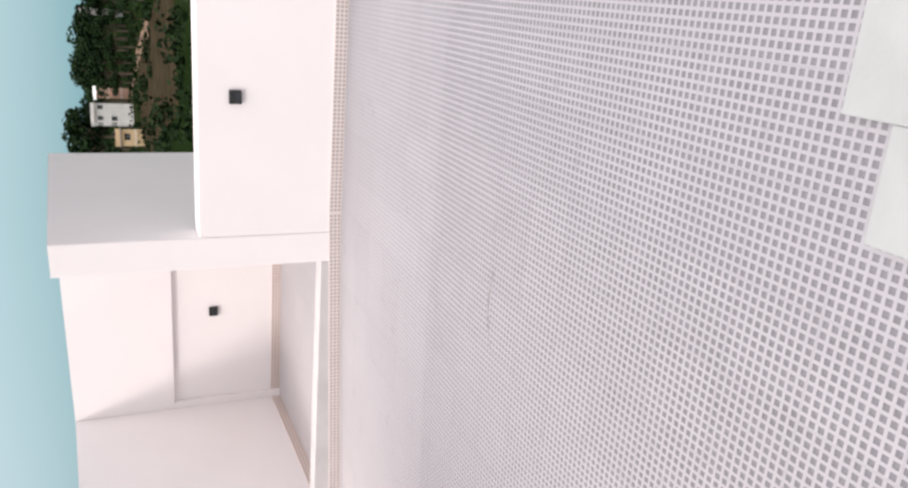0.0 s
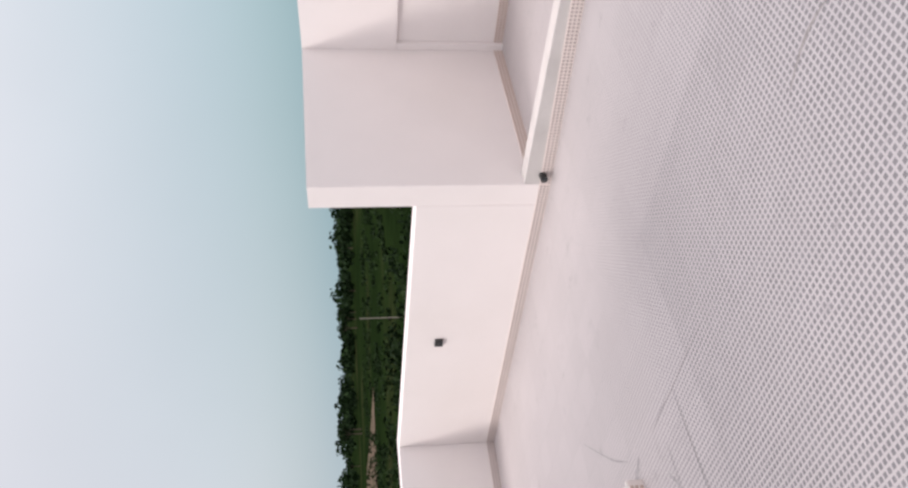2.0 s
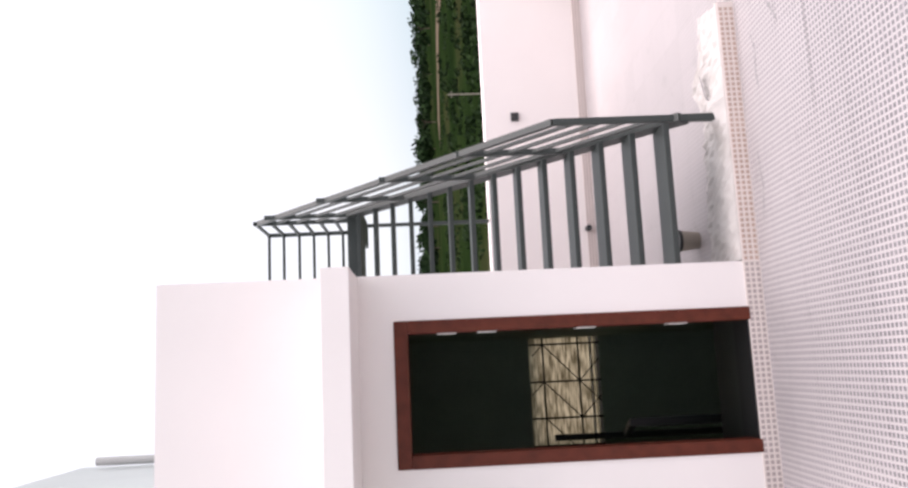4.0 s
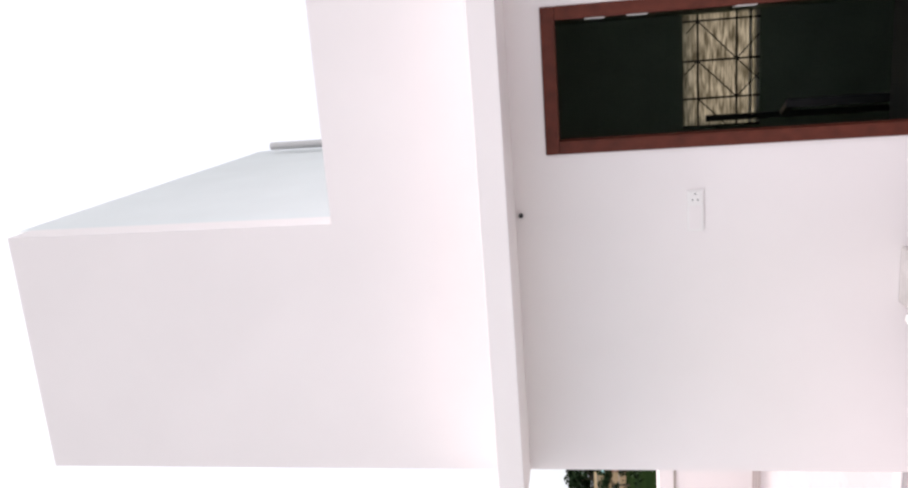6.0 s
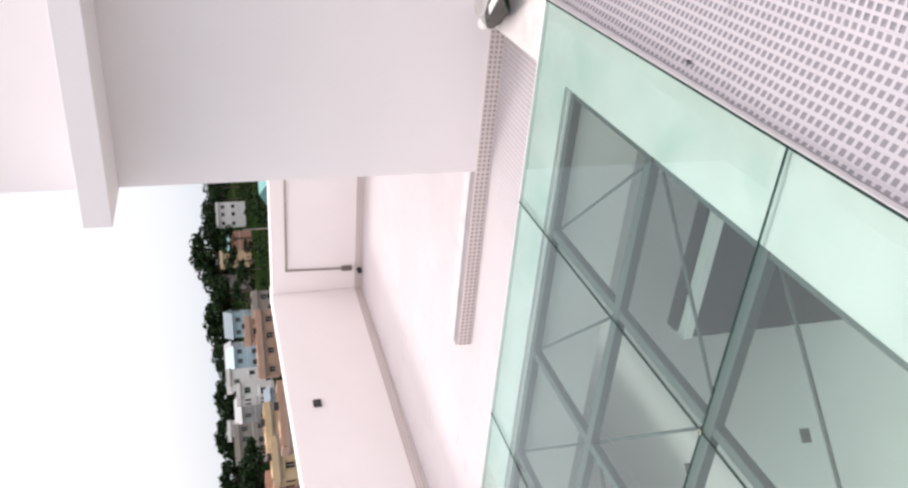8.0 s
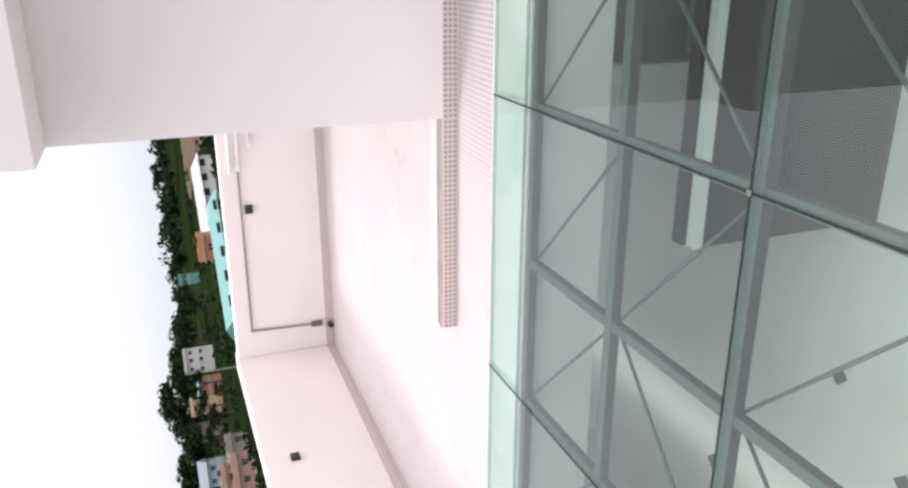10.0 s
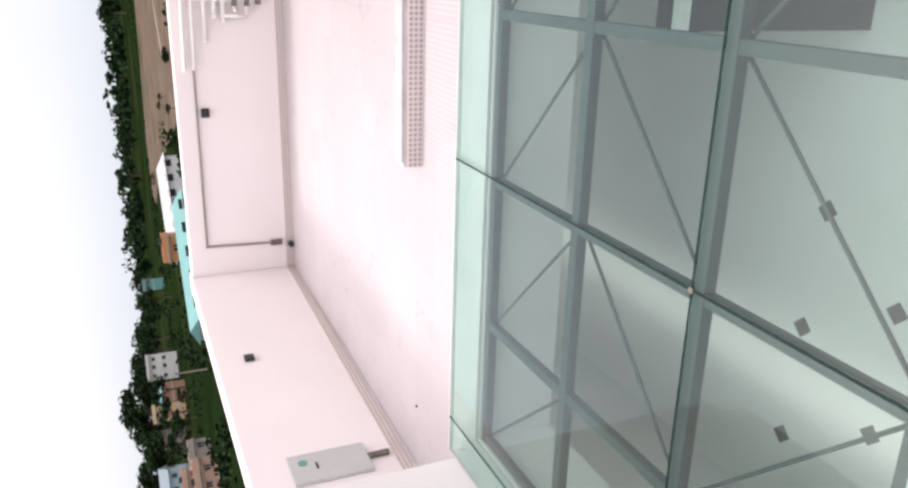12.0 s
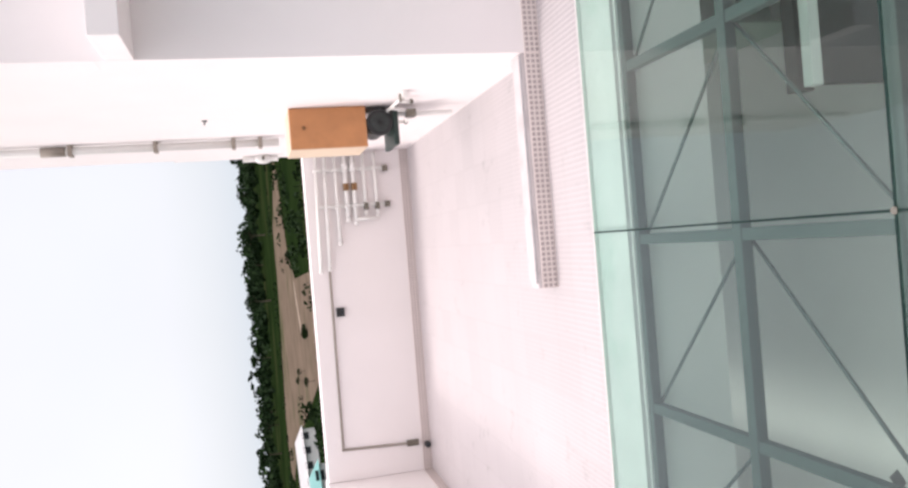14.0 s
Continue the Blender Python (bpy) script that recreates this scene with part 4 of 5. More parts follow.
def pole(x, y, top, r, label):
    ob = tagged(empty("utility_pole", x, y, GZ), label, "pole", group="field poles")
    part("shaft", rod(bmesh.new(), (x, y, GZ), (x, y, top), r, 10), CONC, ob)
    part("cross_arm", boxes((x - 0.03, x + 0.03, y - 0.25, y + 0.25, top - 0.3, top - 0.24), bevel=0), CONC, ob)
    return ob


pole(-60, 22.5, -0.4, 0.06, "thin pale pole standing in the field")
pole(-88, 72, -0.6, 0.08, "thin pale pole standing in the field")
EARTH = mat("pale_brown_earth", (0.22, 0.155, 0.11), 0.95, vary=0.3, scale=0.4, fine=3, spec=0.0)
strip("north_track", [(-10, 140), (-13, 157), (-19, 180), (-27, 204), (-36, 224), (-46, 243)], 1.8, GZ + 0.08, EARTH, "pale brown earth path between the trees")
strip("north_field", [(-7, 96), (-13, 118), (-22, 146), (-32, 176)], 11.0, GZ + 0.05, mat("dark_brown_field", (0.045, 0.036, 0.022), 0.95, vary=0.4, scale=0.3, fine=3, spec=0.0), "dark brown field with thin grass")


def clump_mesh(name, centres, count, size, material, rng):
    """Leaf quads scattered over given clump balls (x, y, z, r, squash)."""
    cs = np.array(centres, dtype=float)
    idx = rng.integers(0, len(cs), count)
    d = rng.normal(size=(count, 3)); d /= np.linalg.norm(d, axis=1)[:, None]
    rad = cs[idx, 3] * (0.55 + 0.5 * rng.random(count))
    pos = cs[idx, :3] + d * rad[:, None] * np.stack([np.ones(count), np.ones(count), cs[idx, 4]], 1)
    u = rng.normal(size=(count, 3)); u /= np.linalg.norm(u, axis=1)[:, None]
    w = np.cross(u, d); w /= np.maximum(np.linalg.norm(w, axis=1), 1e-6)[:, None]
    v = np.cross(w, u)
    s = (size * (0.6 + 0.8 * rng.random(count)))[:, None]
    quad = np.stack([pos + w * s, pos + v * s * 0.7, pos - w * s, pos - v * s * 0.7], 1).reshape(-1, 3)
    me = bpy.data.meshes.new(name)
    me.vertices.add(len(quad)); me.vertices.foreach_set("co", quad.ravel())
    me.loops.add(len(quad)); me.loops.foreach_set("vertex_index", np.arange(len(quad)))
    me.polygons.add(count); me.polygons.foreach_set("loop_start", np.arange(0, len(quad), 4))
    me.update(calc_edges=True)
    me.materials.append(material)
    return me


rng = np.random.default_rng(4)


def tree(h, seed):
    r = np.random.default_rng(seed)
    ob = tagged(empty("tree"), "dark green broad-leaved tree in the fields", "tree", group="field trees")
    bm = bmesh.new()
    top = h * 0.55
    bmesh.ops.create_cone(bm, cap_ends=True, segments=8, radius1=h * 0.028, radius2=h * 0.014, depth=top, matrix=Matrix.Translation((0, 0, top / 2)))
    cs = []
    for i in range(9):
        a = i * 2.4 + r.random()
        rr = h * (0.12 + 0.16 * r.random())
        c = (math.cos(a) * rr, math.sin(a) * rr, h * (0.55 + 0.36 * r.random()))
        rod(bm, (0, 0, top * (0.7 + 0.25 * r.random())), c, h * 0.008, 5)
        cs.append((*c, h * (0.10 + 0.07 * r.random()), 0.8))
    cs.append((0, 0, h * 0.86, h * 0.13, 0.9))
    part("trunk", bm, BARK, ob)
    crown = new("crown", clump_mesh("crown", cs, 900, h * 0.030, LEAF, r))
    crown.parent = ob
    return ob


protos = [tree(9.5, 1), tree(8.0, 2), tree(10.5, 3)]
spots = []
for a in np.linspace(-6, 190, 90):
    th = radians(a + rng.normal() * 1.0)
    rr = 400 + 200 * rng.random()
    spots.append((-math.sin(th) * rr, math.cos(th) * rr, 0.85 + 0.35 * rng.random()))
def spot(az, dist):
    """A place by its bearing from the terrace, in degrees from north, and its distance."""
    return -0.74 + dist * math.sin(radians(az)), 1.06 + dist * math.cos(radians(az))


# trees round the town: bearing, distance, elevation of the top
for az, dist, el in ((-115.2, 300, 0.7), (-116.0, 285, 0.9), (-117.0, 280, 0.8), (-118.3, 262, 1.2), (-119.2, 258, 1.45), (-120.0, 250, 1.6), (-120.8, 255, 1.5), (-121.4, 262, 1.2), (-118.8, 215, -0.2), (-120.4, 210, -0.3), (-121.6, 215, -0.5), (-122.4, 228, 0.6), (-123.0, 236, 0.8), (-123.8, 240, 0.9), (-124.6, 236, 1.05), (-125.4, 238, 1.1), (-126.0, 240, 0.9), (-122.6, 190, -0.8), (-121.0, 180, -1.1), (-119.4, 185, -1.2),
                     (-126.9, 260, 0.75), (-127.8, 262, 0.6), (-128.6, 258, 0.65), (-129.6, 255, 0.8), (-130.6, 250, 0.7), (-131.4, 255, 0.75), (-132.2, 250, 0.9), (-133.1, 252, 0.7), (-134.0, 250, 0.85), (-135.0, 250, 0.8), (-136.2, 250, 0.8), (-137.5, 250, 0.9), (-134.3, 150, -0.5), (-135.1, 148, -0.3), (-136.0, 152, -0.2), (-133.6, 145, -1.0),
                     (-1.6, 232, 0.9), (-2.4, 236, 0.7), (-3.9, 232, 0.7), (-4.7, 228, 1.2), (-5.4, 226, 1.35), (-6.2, 236, 1.0), (-7.0, 230, 1.15), (-7.8, 238, 0.5), (-8.7, 245, 0.4), (-9.7, 224, 1.1), (-10.3, 222, 1.5), (-11.0, 220, 1.55), (-11.8, 226, 1.3), (-12.8, 230, 1.2), (-4.2, 196, -0.3), (-5.2, 188, -0.6), (-6.2, 192, -0.3), (-6.9, 200, 0.1), (-7.5, 186, -0.9), (-3.0, 190, -0.5), (-12.2, 170, -0.6), (-2.2, 150, -1.6), (-3.4, 146, -1.9), (-4.6, 140, -2.3),
                     (-100.0, 165, -2.4), (-99.4, 158, -2.3), (-100.4, 131, -3.0), (-112.6, 240, -0.3), (-113.4, 236, -0.4)):
    x, y = spot(az, dist)
    spots.append((x, y, (1.7 + dist * math.tan(radians(el)) - GZ) / 10.4))
for i, (x, y, s) in enumerate(spots):
    m = Matrix.Translation((x, y, GZ)) @ pose(0, 0, 0, 0, 0, rng.random() * 360) @ Matrix.Diagonal((s * 1.15, s * 1.15, s, 1))
    if i < 3:
        protos[i].matrix_basis = m
    else:
        copy_thing(protos[i % 3], m)

# far woods and low crops
cs = []
for i in range(1500):
    th = radians(-25 + 230 * rng.random())
    rr = 470 + 480 * rng.random() ** 1.3
    h = 8.5 + 7.5 * rng.random() ** 2
    cs.append((-math.sin(th) * rr, math.cos(th) * rr, GZ + h * 0.55, h * 0.5, 0.9))
woods = new("far_woods", clump_mesh("far_woods", cs, 95000, 1.5, LEAF, rng))
tagged(woods, "dense dark green woods along the horizon", "woods", kind="stuff")
cs = []
for i in range(2200):
    th = radians(-25 + 230 * rng.random())
    rr = 62 + 260 * rng.random()
    x, y = -math.sin(th) * rr, math.cos(th) * rr
    bare = (-300 < x < -185 and -66 < y < 16) or (-185 < x < -104 and -26 < y < -4)
    if bare and rng.random() < 0.93:
        continue
    h = 0.6 + 1.5 * rng.random()
    cs.append((x, y, GZ + h * 0.3, 1.2 + 2.2 * rng.random(), 0.35))
crops = new("field_shrubs", clump_mesh("field_shrubs", cs, 60000, 0.42, LEAF2, rng))
tagged(crops, "green shrubs and crops in the fields", "shrubs", kind="stuff")

# ---------------------------------------------------------------- houses
def house(x, y, w, d, top, turn, wallm, roofm, label, gable=0.0, storeys=2, cols=3):
    """A house with storeys of windows; its front looks along its own -y."""
    ob = tagged(empty("house"), label, "house", group="houses of the town")
    h = top - GZ
    part("wall", boxes((-w / 2, w / 2, -d / 2, d / 2, 0, h), bevel=0.03), wallm, ob)
    if gable:
        bm = bmesh.new()
        o = 0.4
        v = [bm.verts.new(c) for c in ((-w / 2 - o, -d / 2 - o, h), (w / 2 + o, -d / 2 - o, h), (w / 2 + o, d / 2 + o, h), (-w / 2 - o, d / 2 + o, h), (-w / 2 - o, 0, h + gable), (w / 2 + o, 0, h + gable))]
        for f in ((0, 1, 5, 4), (2, 3, 4, 5), (0, 4, 3), (1, 2, 5), (3, 2, 1, 0)):
            bm.faces.new([v[i] for i in f])
        part("roof", bm, roofm, ob)
    else:
        part("roof", boxes((-w / 2 - 0.15, w / 2 + 0.15, -d / 2 - 0.15, d / 2 + 0.15, h, h + 0.15), bevel=0), roofm, ob)
        part("parapet", boxes((-w / 2, w / 2, -d / 2 - 0.1, -d / 2 + 0.1, h + 0.15, h + 0.9), (-w / 2, w / 2, d / 2 - 0.1, d / 2 + 0.1, h + 0.15, h + 0.9), (-w / 2 - 0.1, -w / 2 + 0.1, -d / 2, d / 2, h + 0.15, h + 0.9), (w / 2 - 0.1, w / 2 + 0.1, -d / 2, d / 2, h + 0.15, h + 0.9), bevel=0), wallm, ob)
        part("cornice", boxes((-w / 2 - 0.25, w / 2 + 0.25, -d / 2 - 0.3, -d / 2 - 0.1, h - 0.12, h + 0.14), bevel=0), CONC, ob)
        part("water_tank", rod(bmesh.new(), (w * 0.22, d * 0.1, h + 0.15), (w * 0.22, d * 0.1, h + 1.35), 0.5, 16), BLACK, ob, "black plastic water tank")
        part("tank_room", boxes((-w * 0.3, -w * 0.05, -d * 0.2, d * 0.2, h + 0.15, h + 0.95), bevel=0.02), wallm, ob)
    pick = random.Random(int(abs(x * 7 + y * 3)))
    ww, wh = pick.uniform(0.34, 0.58), pick.uniform(0.42, 0.62)
    for s in range(storeys):
        zc = h - 1.25 - 3.1 * (storeys - 1 - s)
        for c in range(cols):
            xc = -w / 2 + w * (c + 0.5 + pick.uniform(-0.14, 0.14)) / cols
            if cols > 1 and pick.random() < 0.22:
                continue
            win = part("window", boxes((xc - ww, xc + ww, -d / 2 - 0.04, -d / 2 + 0.05, zc - wh, zc + wh), bevel=0), WINDARK, ob)
            part("frame", boxes((xc - 0.03, xc + 0.03, -d / 2 - 0.055, -d / 2 - 0.041, zc - wh, zc + wh), bevel=0), HWHITE, win)
            part("sunshade", boxes((xc - ww - 0.2, xc + ww + 0.2, -d / 2 - 0.5, -d / 2, zc + 0.65, zc + 0.75), bevel=0), wallm, win)
            win.matrix_parent_inverse = Matrix()
        for side in (-1, 1):
            for c in range(2):
                yc = d * (c - 0.5) * 0.5
                if pick.random() < 0.35:
                    continue
                part("window", boxes((side * w / 2 - 0.04, side * w / 2 + 0.04, yc - 0.5, yc + 0.5, zc - 0.6, zc + 0.6), bevel=0), WINDARK, ob)
        part("string_course", boxes((-w / 2 - 0.06, w / 2 + 0.06, -d / 2 - 0.06, d / 2 + 0.06, zc - 1.55, zc - 1.42), bevel=0), HWHITE, ob)
    ob.matrix_basis = pose(x, y, GZ, 0, 0, turn)
    return ob




def town(az, dist, w, d, el, wallm, roofm, label, skew=0, **more):
    """A house by bearing, distance and the elevation of its top, its front towards the terrace."""
    x, y = spot(az, dist)
    return house(x, y, w, d, 1.7 + dist * math.tan(radians(el)) - more.get("gable", 0.9), -az + skew, wallm, roofm, label, **more)


PINK = mat("pink_brown_wall", (0.46, 0.29, 0.21), 0.8, vary=0.12, scale=0.6)
PALEBLUE = mat("pale_blue_wall", (0.40, 0.52, 0.58), 0.8, vary=0.1, scale=0.6)
town(-117.1, 262, 8, 7, 0.1, HWHITE, GREYROOF, "white house among the trees", cols=3)
town(-118.9, 225, 5, 5, -0.35, TERRA, TEALROOF, "low red-brown house with a green sheet roof", gable=1.2, storeys=1, cols=2)
town(-120.2, 235, 5, 5, 0.05, CREAM, CREAM, "small cream house half hidden by trees", storeys=2, cols=2)
town(-121.9, 260, 6, 5, 0.1, CONC, GREYROOF, "grey house behind the trees", cols=2)
town(-123.5, 150, 4.3, 5, -1.85, CONC, CONC, "unpainted grey concrete house with flat roof", 8, storeys=1, cols=2)
town(-126.3, 138, 11.2, 6, -2.0, PINK, TERRA, "long low terracotta building with flat roof", 4, storeys=1, cols=4)
town(-125.3, 158, 5.2, 6, -1.25, PINK, PINK, "pinkish terracotta house with flat roof", 6, cols=2)
town(-124.7, 195, 5.4, 6, 0.1, BLUEGREY, SLATE, "blue-grey house with a pitched slate-blue roof", -10, gable=2.0, cols=2)
town(-126.9, 205, 5.5, 6, 0.2, GREYROOF, GREYROOF, "grey house with a gabled sheet roof", 14, gable=1.7, cols=2)
town(-127.5, 178, 6.2, 6, 0.1, PALEBLUE, PALEBLUE, "pale blue house with a low gabled roof", 10, gable=1.6, cols=3, storeys=3)
town(-128.6, 172, 3.6, 5, 0.2, HWHITE, HWHITE, "narrow white house with dark windows", 18, cols=2, storeys=3)
town(-129.6, 166, 3.0, 5, -0.4, HWHITE, CONC, "white house wing with a dark window", 18, cols=1, storeys=2)
town(-131.0, 176, 6.5, 8, -0.2, GREYROOF, GREYROOF, "house with a wide grey sheet roof", 20, gable=1.4, cols=2)
town(-130.3, 140, 3.6, 5, -2.2, BLUEGREY, SLATE, "low blue-grey house with a pitched roof", 12, gable=1.0, storeys=1, cols=1)
town(-132.9, 168, 6.6, 6, -0.05, CONC, GREYROOF, "grey house with white window surrounds", 16, cols=3, storeys=3)
town(-131.9, 200, 4, 5, 0.35, HWHITE, HWHITE, "white upper floor of a far house", 10, cols=1)
town(-132.2, 112, 6.0, 6, -2.1, CREAM, CREAM, "cream house with a dark-edged flat roof", 14, storeys=1, cols=2)
town(-134.5, 108, 5.4, 6, -2.35, CREAM, CONC, "cream house with a dark-edged flat roof", 14, storeys=1, cols=2)
town(-131.5, 96, 7.5, 5, -3.1, PINK, CONC, "pinkish house front below the cream roof", 14, storeys=1, cols=3)
town(-137.5, 112, 9, 7, -1.9, TERRA, CONC, "terracotta house with flat roof", 10, cols=3)
town(-109.7, 128, 3.9, 4, -1.75, ORANGE, ORANGE, "small orange-yellow hut beside the shed", -10, storeys=1, cols=1)
town(-111.5, 300, 4, 4, -0.25, TEALROOF, TEALROOF, "small far-off house with teal walls", storeys=1, cols=2)
town(-9.6, 214, 4.6, 5, 0.3, HWHITE, HWHITE, "white house among dark trees", 12, cols=2)
town(-8.2, 222, 2.6, 4, 0.1, PINK, HWHITE, "narrow pinkish house among dark trees", cols=1, gable=0.8)
town(-11.1, 168, 3.2, 4, -1.1, CREAM, CREAM, "small cream house among dark trees", cols=1, storeys=1)
town(-3.1, 240, 1.8, 3, 0.7, HWHITE, HWHITE, "slender white house behind the trees", cols=1)


def shed(x0, y0, x1, y1, w, top, roofm, label):
    ob = tagged(empty("long_shed"), label, "shed", group="houses of the town")
    a, b = Vector((x0, y0, 0)), Vector((x1, y1, 0))
    L = (b - a).length
    part("wall", boxes((-L / 2, L / 2, -w / 2, w / 2, 0, top - GZ), bevel=0.02), HWHITE, ob)
    bm = bmesh.new()
    v = [bm.verts.new(c) for c in ((-L / 2 - 0.5, -w / 2 - 0.5, top - GZ), (L / 2 + 0.5, -w / 2 - 0.5, top - GZ), (L / 2 + 0.5, w / 2 + 0.5, top - GZ), (-L / 2 - 0.5, w / 2 + 0.5, top - GZ), (-L / 2 - 0.5, 0, top - GZ + 1.3), (L / 2 + 0.5, 0, top - GZ + 1.3))]
    for f in ((0, 1, 5, 4), (2, 3, 4, 5), (0, 4, 3), (1, 2, 5), (3, 2, 1, 0)):
        bm.faces.new([v[i] for i in f])
    part("roof", bm, roofm, ob)
    for i in range(5):
        xc = -L / 2 + L * (i + 0.5) / 5
        part("window", boxes((xc - 0.8, xc + 0.8, w / 2 - 0.02, w / 2 + 0.06, 1.2, 2.4), bevel=0), WINDARK, ob)
    ob.matrix_basis = Matrix.Translation((*((a + b) / 2).xy, GZ)) @ pose(0, 0, 0, 0, 0, math.degrees(math.atan2(y1 - y0, x1 - x0)))
    return ob


shed(-143, -35.5, -128, -44.5, 7, -4.6, mat("pale_sheet_roof", (0.46, 0.46, 0.46), 0.6, vary=0.15, scale=0.4), "long low shed with a pale grey roof")
shed(-112, -33.5, -97, -45.0, 7, -5.0, TEALROOF, "long low shed with a teal sheet roof")
pole(*spot(-118.2, 130), -2.0, 0.12, "thin pale pole standing in the field")

# ---------------------------------------------------------------- mosaic pieces
PITCH, HALF = 0.032, 0.0098


def pieces_mesh(name, cells, to3d, material=CHIP):
    """Low bevelled squares, one for each cell centre (u, v), placed by to3d(u, v, height)."""
    c = np.array(cells, dtype=float)
    k_ = len(c)
    corners = np.array([(-1, -1), (1, -1), (1, 1), (-1, 1)], dtype=float)
    low = c[:, None, :] + corners[None] * (HALF + 0.0004)
    high = c[:, None, :] + corners[None] * HALF
    v = np.concatenate([to3d(low[..., 0], low[..., 1], 0.0002), to3d(high[..., 0], high[..., 1], 0.0006)], 1).reshape(-1, 3)
    f = np.array([(4, 5, 6, 7), (0, 1, 5, 4), (1, 2, 6, 5), (2, 3, 7, 6), (3, 0, 4, 7)])
    f = (f[None] + np.arange(k_)[:, None, None] * 8).reshape(-1)
    me = bpy.data.meshes.new(name)
    me.vertices.add(len(v)); me.vertices.foreach_set("co", v.ravel())
    me.loops.add(len(f)); me.loops.foreach_set("vertex_index", f)
    me.polygons.add(len(f) // 4); me.polygons.foreach_set("loop_start", np.arange(0, len(f), 4))
    me.update(calc_edges=True)
    me.materials.append(material)
    return me


def flat3(u, v, h):
    return np.stack([u, v, h + SZ * np.clip((-2.6 - u) / 2.8, 0.0, 1.0)], -1)


cells, near = [], []
for i in range(round(-4.2 / PITCH), round(1.0 / PITCH)):
    for j in range(round(0.34 / PITCH), round(4.6 / PITCH)):
        u, v = (i + 0.5) * PITCH, (j + 0.5) * PITCH
        if (u > -1.09 and v < 2.01) or (u > -1.39 and v < 1.86) or v < 0.63:
            continue
        (near if -1.62 < u < -1.02 and 2.02 < v < 2.64 else cells).append((u, v))
grid = new("mosaic_squares", pieces_mesh("mosaic_squares", cells, flat3))
grid.parent = floor
tagged(grid, "small grey glazed squares set in white grout", kind="stuff")
one = pieces_mesh("mosaic_square", [(0, 0)], flat3)
for u, v in near[:300]:
    o = new("mosaic_square", one)
    o.parent = floor
    o.location = (u, v, 0)
rest = [c for c in near[300:]]
if rest:
    g2 = new("mosaic_squares", pieces_mesh("mosaic_squares", rest, flat3))
    g2.parent = floor
    tagged(g2, kind="stuff")

# dark scuff and grout cracks on the floor
SCUFF = mat("dark_scuff", (0.30, 0.285, 0.29), 0.8, vary=0.4, scale=30)


def smear(name, pts, w, label, z=None):
    bm = bmesh.new()
    rows_ = []
    for i, (x, y) in enumerate(pts):
        a, b = Vector(pts[max(i - 1, 0)]), Vector(pts[min(i + 1, len(pts) - 1)])
        d = (b - a).normalized()
        zz = fall(x) + 0.0016 if z is None else z
        k_ = w * math.sin(math.pi * (i + 0.4) / (len(pts) - 0.2)) * (0.6 + 0.8 * random.random())
        rows_.append((bm.verts.new((x - d.y * k_, y + d.x * k_, zz)), bm.verts.new((x + d.y * k_, y - d.x * k_, zz))))
    for (a, b), (c, d) in zip(rows_, rows_[1:]):
        bm.faces.new((a, b, d, c))
    return tagged(part(name, bm, SCUFF), label, "stain", kind="structure")


smear("floor_scuff", [(-2.14, 3.80), (-2.22, 3.82), (-2.30, 3.83), (-2.38, 3.82), (-2.46, 3.80), (-2.54, 3.77)], 0.012, "dark curved scuff on the mosaic floor")
smear("floor_crack", [(-3.9, 3.70), (-4.2, 3.705), (-4.5, 3.70), (-4.75, 3.71), (-4.98, 3.70)], 0.004, "thin dark line in the mosaic floor")
smear("floor_crack_b", [(-4.48, 2.6), (-4.475, 2.9), (-4.48, 3.2), (-4.485, 3.5), (-4.48, 3.7)], 0.0035, "thin dark line in the mosaic floor")
GRIME = mat("grey_grime", (0.36, 0.35, 0.355), 0.85, vary=0.35, scale=22)
for pts, w in (([(-5.30, 3.72), (-5.42, 3.66), (-5.55, 3.62), (-5.63, 3.52)], 0.020), ([(-5.15, 3.30), (-5.10, 3.18), (-5.13, 3.05), (-5.10, 2.95)], 0.010), ([(-4.92, 3.42), (-4.86, 3.34), (-4.78, 3.22)], 0.014),
               ([(-5.72, 3.45), (-5.78, 3.2), (-5.74, 2.9), (-5.80, 2.6)], 0.028), ([(-5.95, 3.1), (-6.02, 2.85), (-5.98, 2.6)], 0.022), ([(-5.22, 2.62), (-5.19, 2.4), (-5.23, 2.2)], 0.007), ([(-6.3, 4.4), (-6.0, 4.15), (-5.75, 3.95), (-5.5, 3.8)], 0.008), ([(-4.95, 3.71), (-4.95, 3.5), (-4.80, 3.5), (-4.80, 3.2)], 0.004)):
    g_ = smear("floor_stain", pts, w, "grey dirt stain on the mosaic floor")
    g_.data.materials[0] = GRIME
smear("plinth_crack", [(-5.50, 3.02), (-5.56, 3.05), (-5.60, 3.10), (-5.63, 3.18), (-5.66, 3.24)], 0.012, "dark crack in the cement plinth", 0.050)
pebble = tagged(part("pebble", ball(bmesh.new(), (-3.11, 0.345, fall(-3.11) + 0.104), 0.010, 1.3, 0.8, 0.7), BLACK), "tiny dark pebble on the mosaic floor", "pebble")
tagged(part("pebble", ball(bmesh.new(), (-5.42, -4.31, SZ + 0.006), 0.011, 1.2, 0.9, 0.7), BLACK), "tiny dark pebble on the mosaic floor", "pebble")

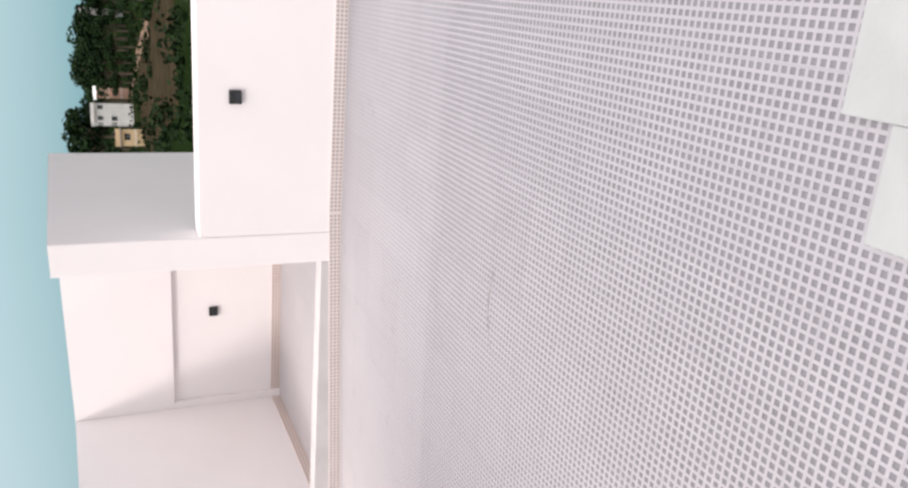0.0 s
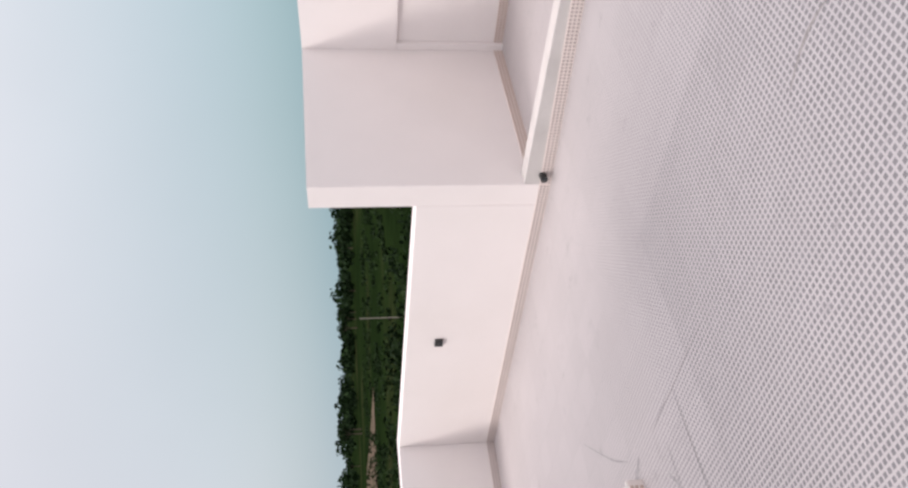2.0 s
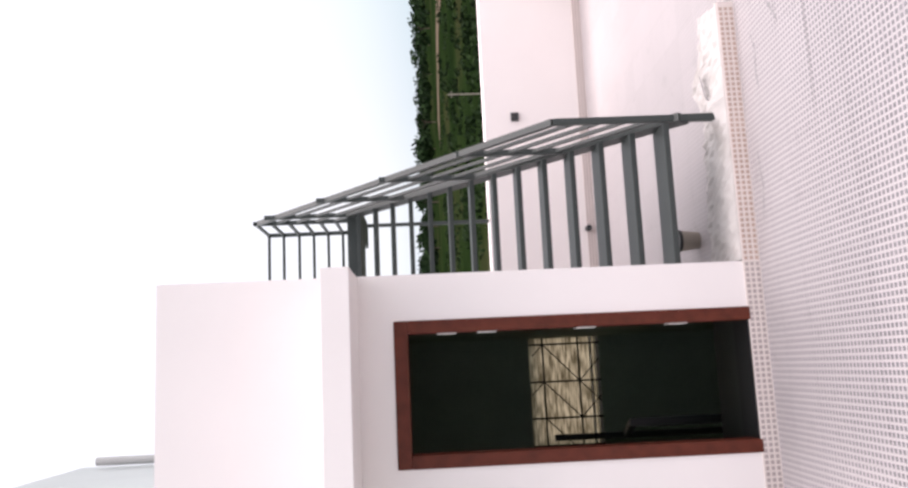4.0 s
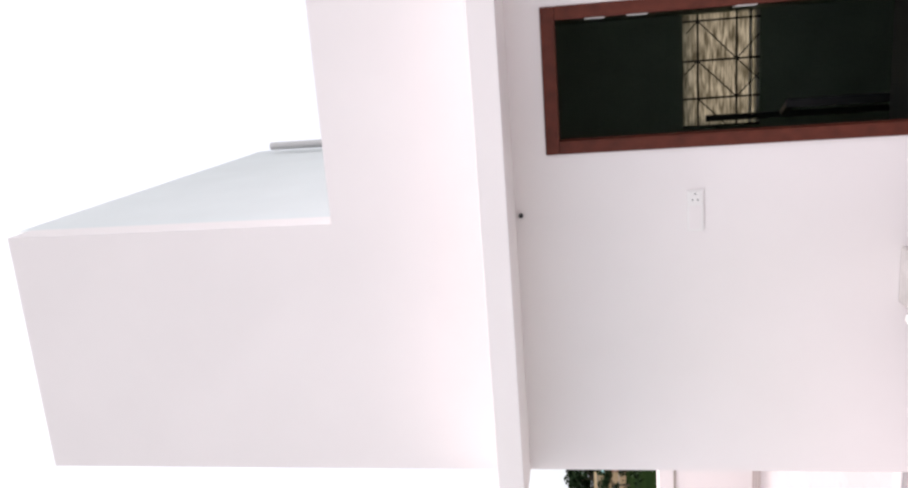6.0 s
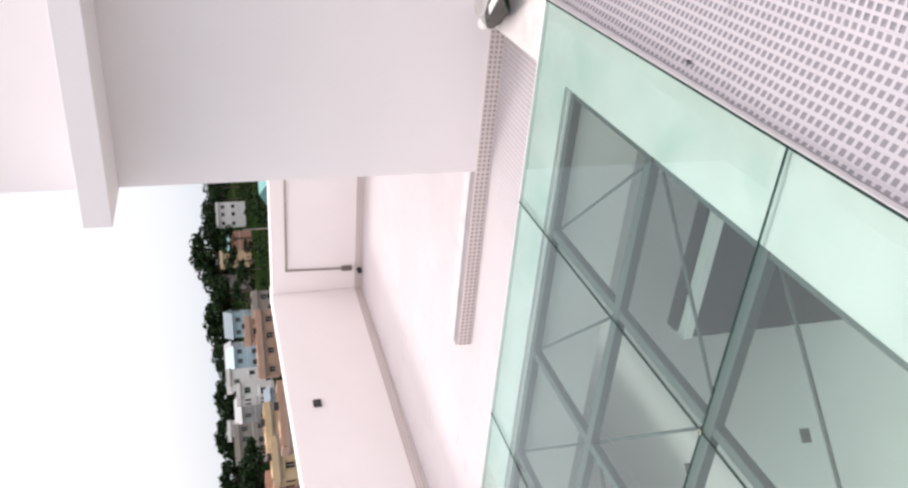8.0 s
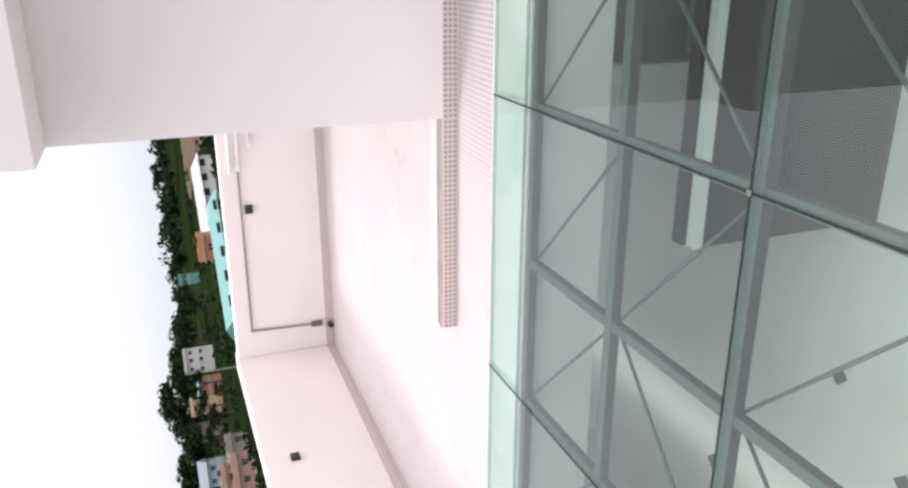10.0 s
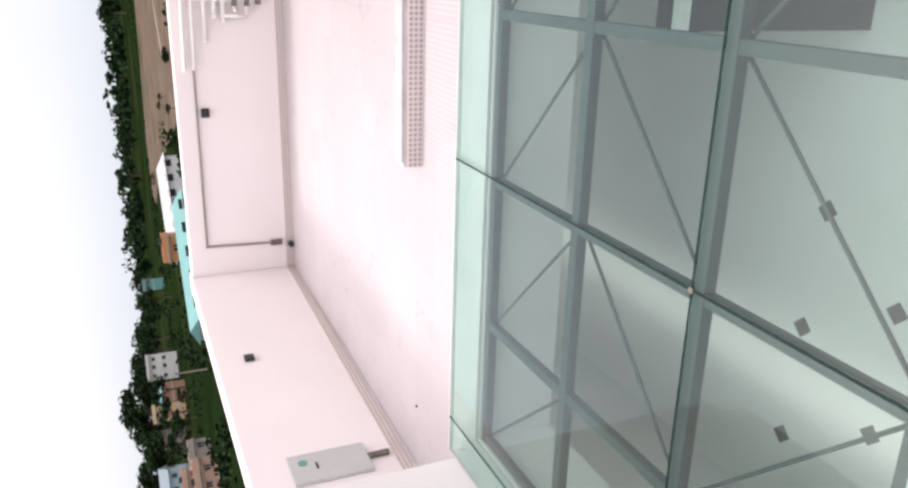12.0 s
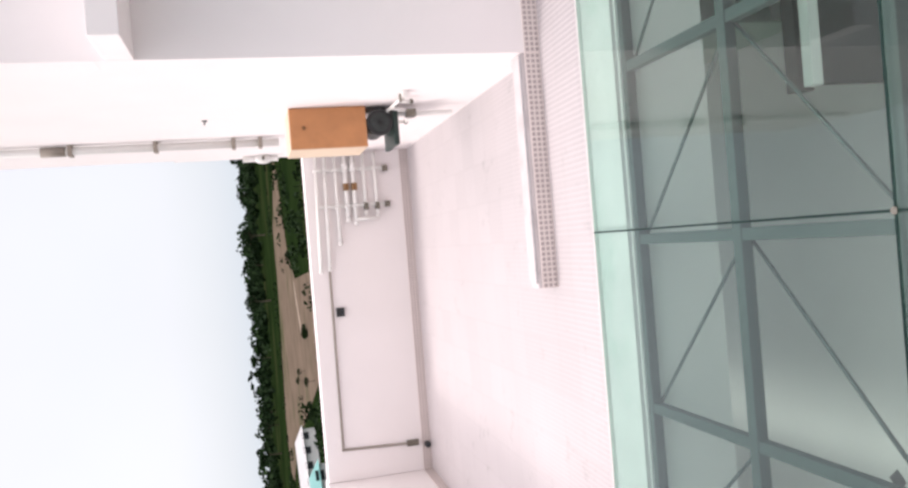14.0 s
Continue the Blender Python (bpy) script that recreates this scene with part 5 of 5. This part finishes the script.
# skirting of three rows of squares along the walls
CHIP2 = mat("beige_grey_glazed_tile", (0.42, 0.36, 0.35), 0.45, vary=0.12, scale=9, bump=0.1, fine=200)
SKIRT = mat("skirting_grout", (0.70, 0.625, 0.595), 0.6, vary=0.05, scale=3)


def skirting(name, p0, p1, rows=3, chips=None, level=None):
    """Tile skirting from p0 to p1 in plan; the face looks to the right of that way."""
    a, b = (Vector((*p, fall(p[0]) if level is None else level)) for p in (p0, p1))
    d = (b - a).normalized()
    out = Vector((d.y, -d.x, 0))
    L = (b - a).length
    bm = bmesh.new()
    hgt = rows * PITCH + 0.004
    bar(bm, a + out * 0.005 + Vector((0, 0, hgt / 2)), b + out * 0.005 + Vector((0, 0, hgt / 2)), 0.010, hgt)
    ob = tagged(part(name, bm, SKIRT), "white-grouted mosaic skirting at the wall foot", "skirting", kind="structure")
    A, D, O = np.array(a), np.array(d), np.array(out)

    def to3d(u, v, h):
        return A + u[..., None] * D + np.array((0, 0, 1.0)) * v[..., None] + O * (0.0101 + h)

    cs_ = [((i + 0.5) * PITCH, (r + 0.5) * PITCH + 0.002) for i in range(int(L / PITCH)) for r in range(rows)]
    sq = new("mosaic_squares", pieces_mesh("mosaic_squares", cs_, to3d, chips or CHIP2))
    sq.parent = ob
    tagged(sq, kind="stuff")
    return ob


skirting("baseboard_north_a", (XW, YN), (-5.4, YN))
skirting("baseboard_north_b", (-5.4, YN), (-2.6, YN))
skirting("baseboard_north_c", (-2.6, YN), (XE, YN))
skirting("baseboard_west_a", (XW, HN), (XW, YN))
skirting("baseboard_west_b", (XW, YS), (XW, HS))
skirting("baseboard_south", (-4.2, YS), (XW, YS))
skirting("baseboard_house_a", (XH, HS), (XH, -0.02))
skirting("baseboard_house_b", (XH, 0.30), (XH, HN))
BEIGE = mat("beige_glazed_tile", (0.50, 0.37, 0.31), 0.45, vary=0.14, scale=9)
skirting("baseboard_plinth", (XH, HN), (XH, 3.60), 3, BEIGE)
skirting("baseboard_kerb", (-5.37, -2.53), (-5.37, HS))
skirting("baseboard_bay", (BX0 + 0.08, 8.70), (BX1, 8.70), 3, BEIGE, 0.0)
skirting("baseboard_bay_side", (BX0, YN + 0.16), (BX0, 8.65), 3, BEIGE, 0.0)

# tiled fillet that lifts the mosaic up to the skylight kerb
fillet_bm = bmesh.new()
rim = []
for i in range(60):
    x = GX0 + 0.002 + i * 0.05
    top = 0.105 * min(1.0, max(0.0, (GX1 + 0.12 - x) / 0.12)) + 0.004 * math.sin(i * 1.9) * math.sin(i * 0.37)
    row = []
    for k in range(7):
        f = k / 6
        row.append(fillet_bm.verts.new((x, GY1 + 0.003 + 0.30 * f, fall(x) + 0.0004 + max(top - fall(x) * 0.6, 0.0) * (1 - f) ** 1.3)))
    rim.append(row)
for a, b in zip(rim, rim[1:]):
    for k in range(6):
        fillet_bm.faces.new((a[k], b[k], b[k + 1], a[k + 1]))
tagged(part("kerb_fillet", fillet_bm, MOSAIC, smooth=True), "mosaic floor rising to the skylight kerb", "floor", kind="structure")
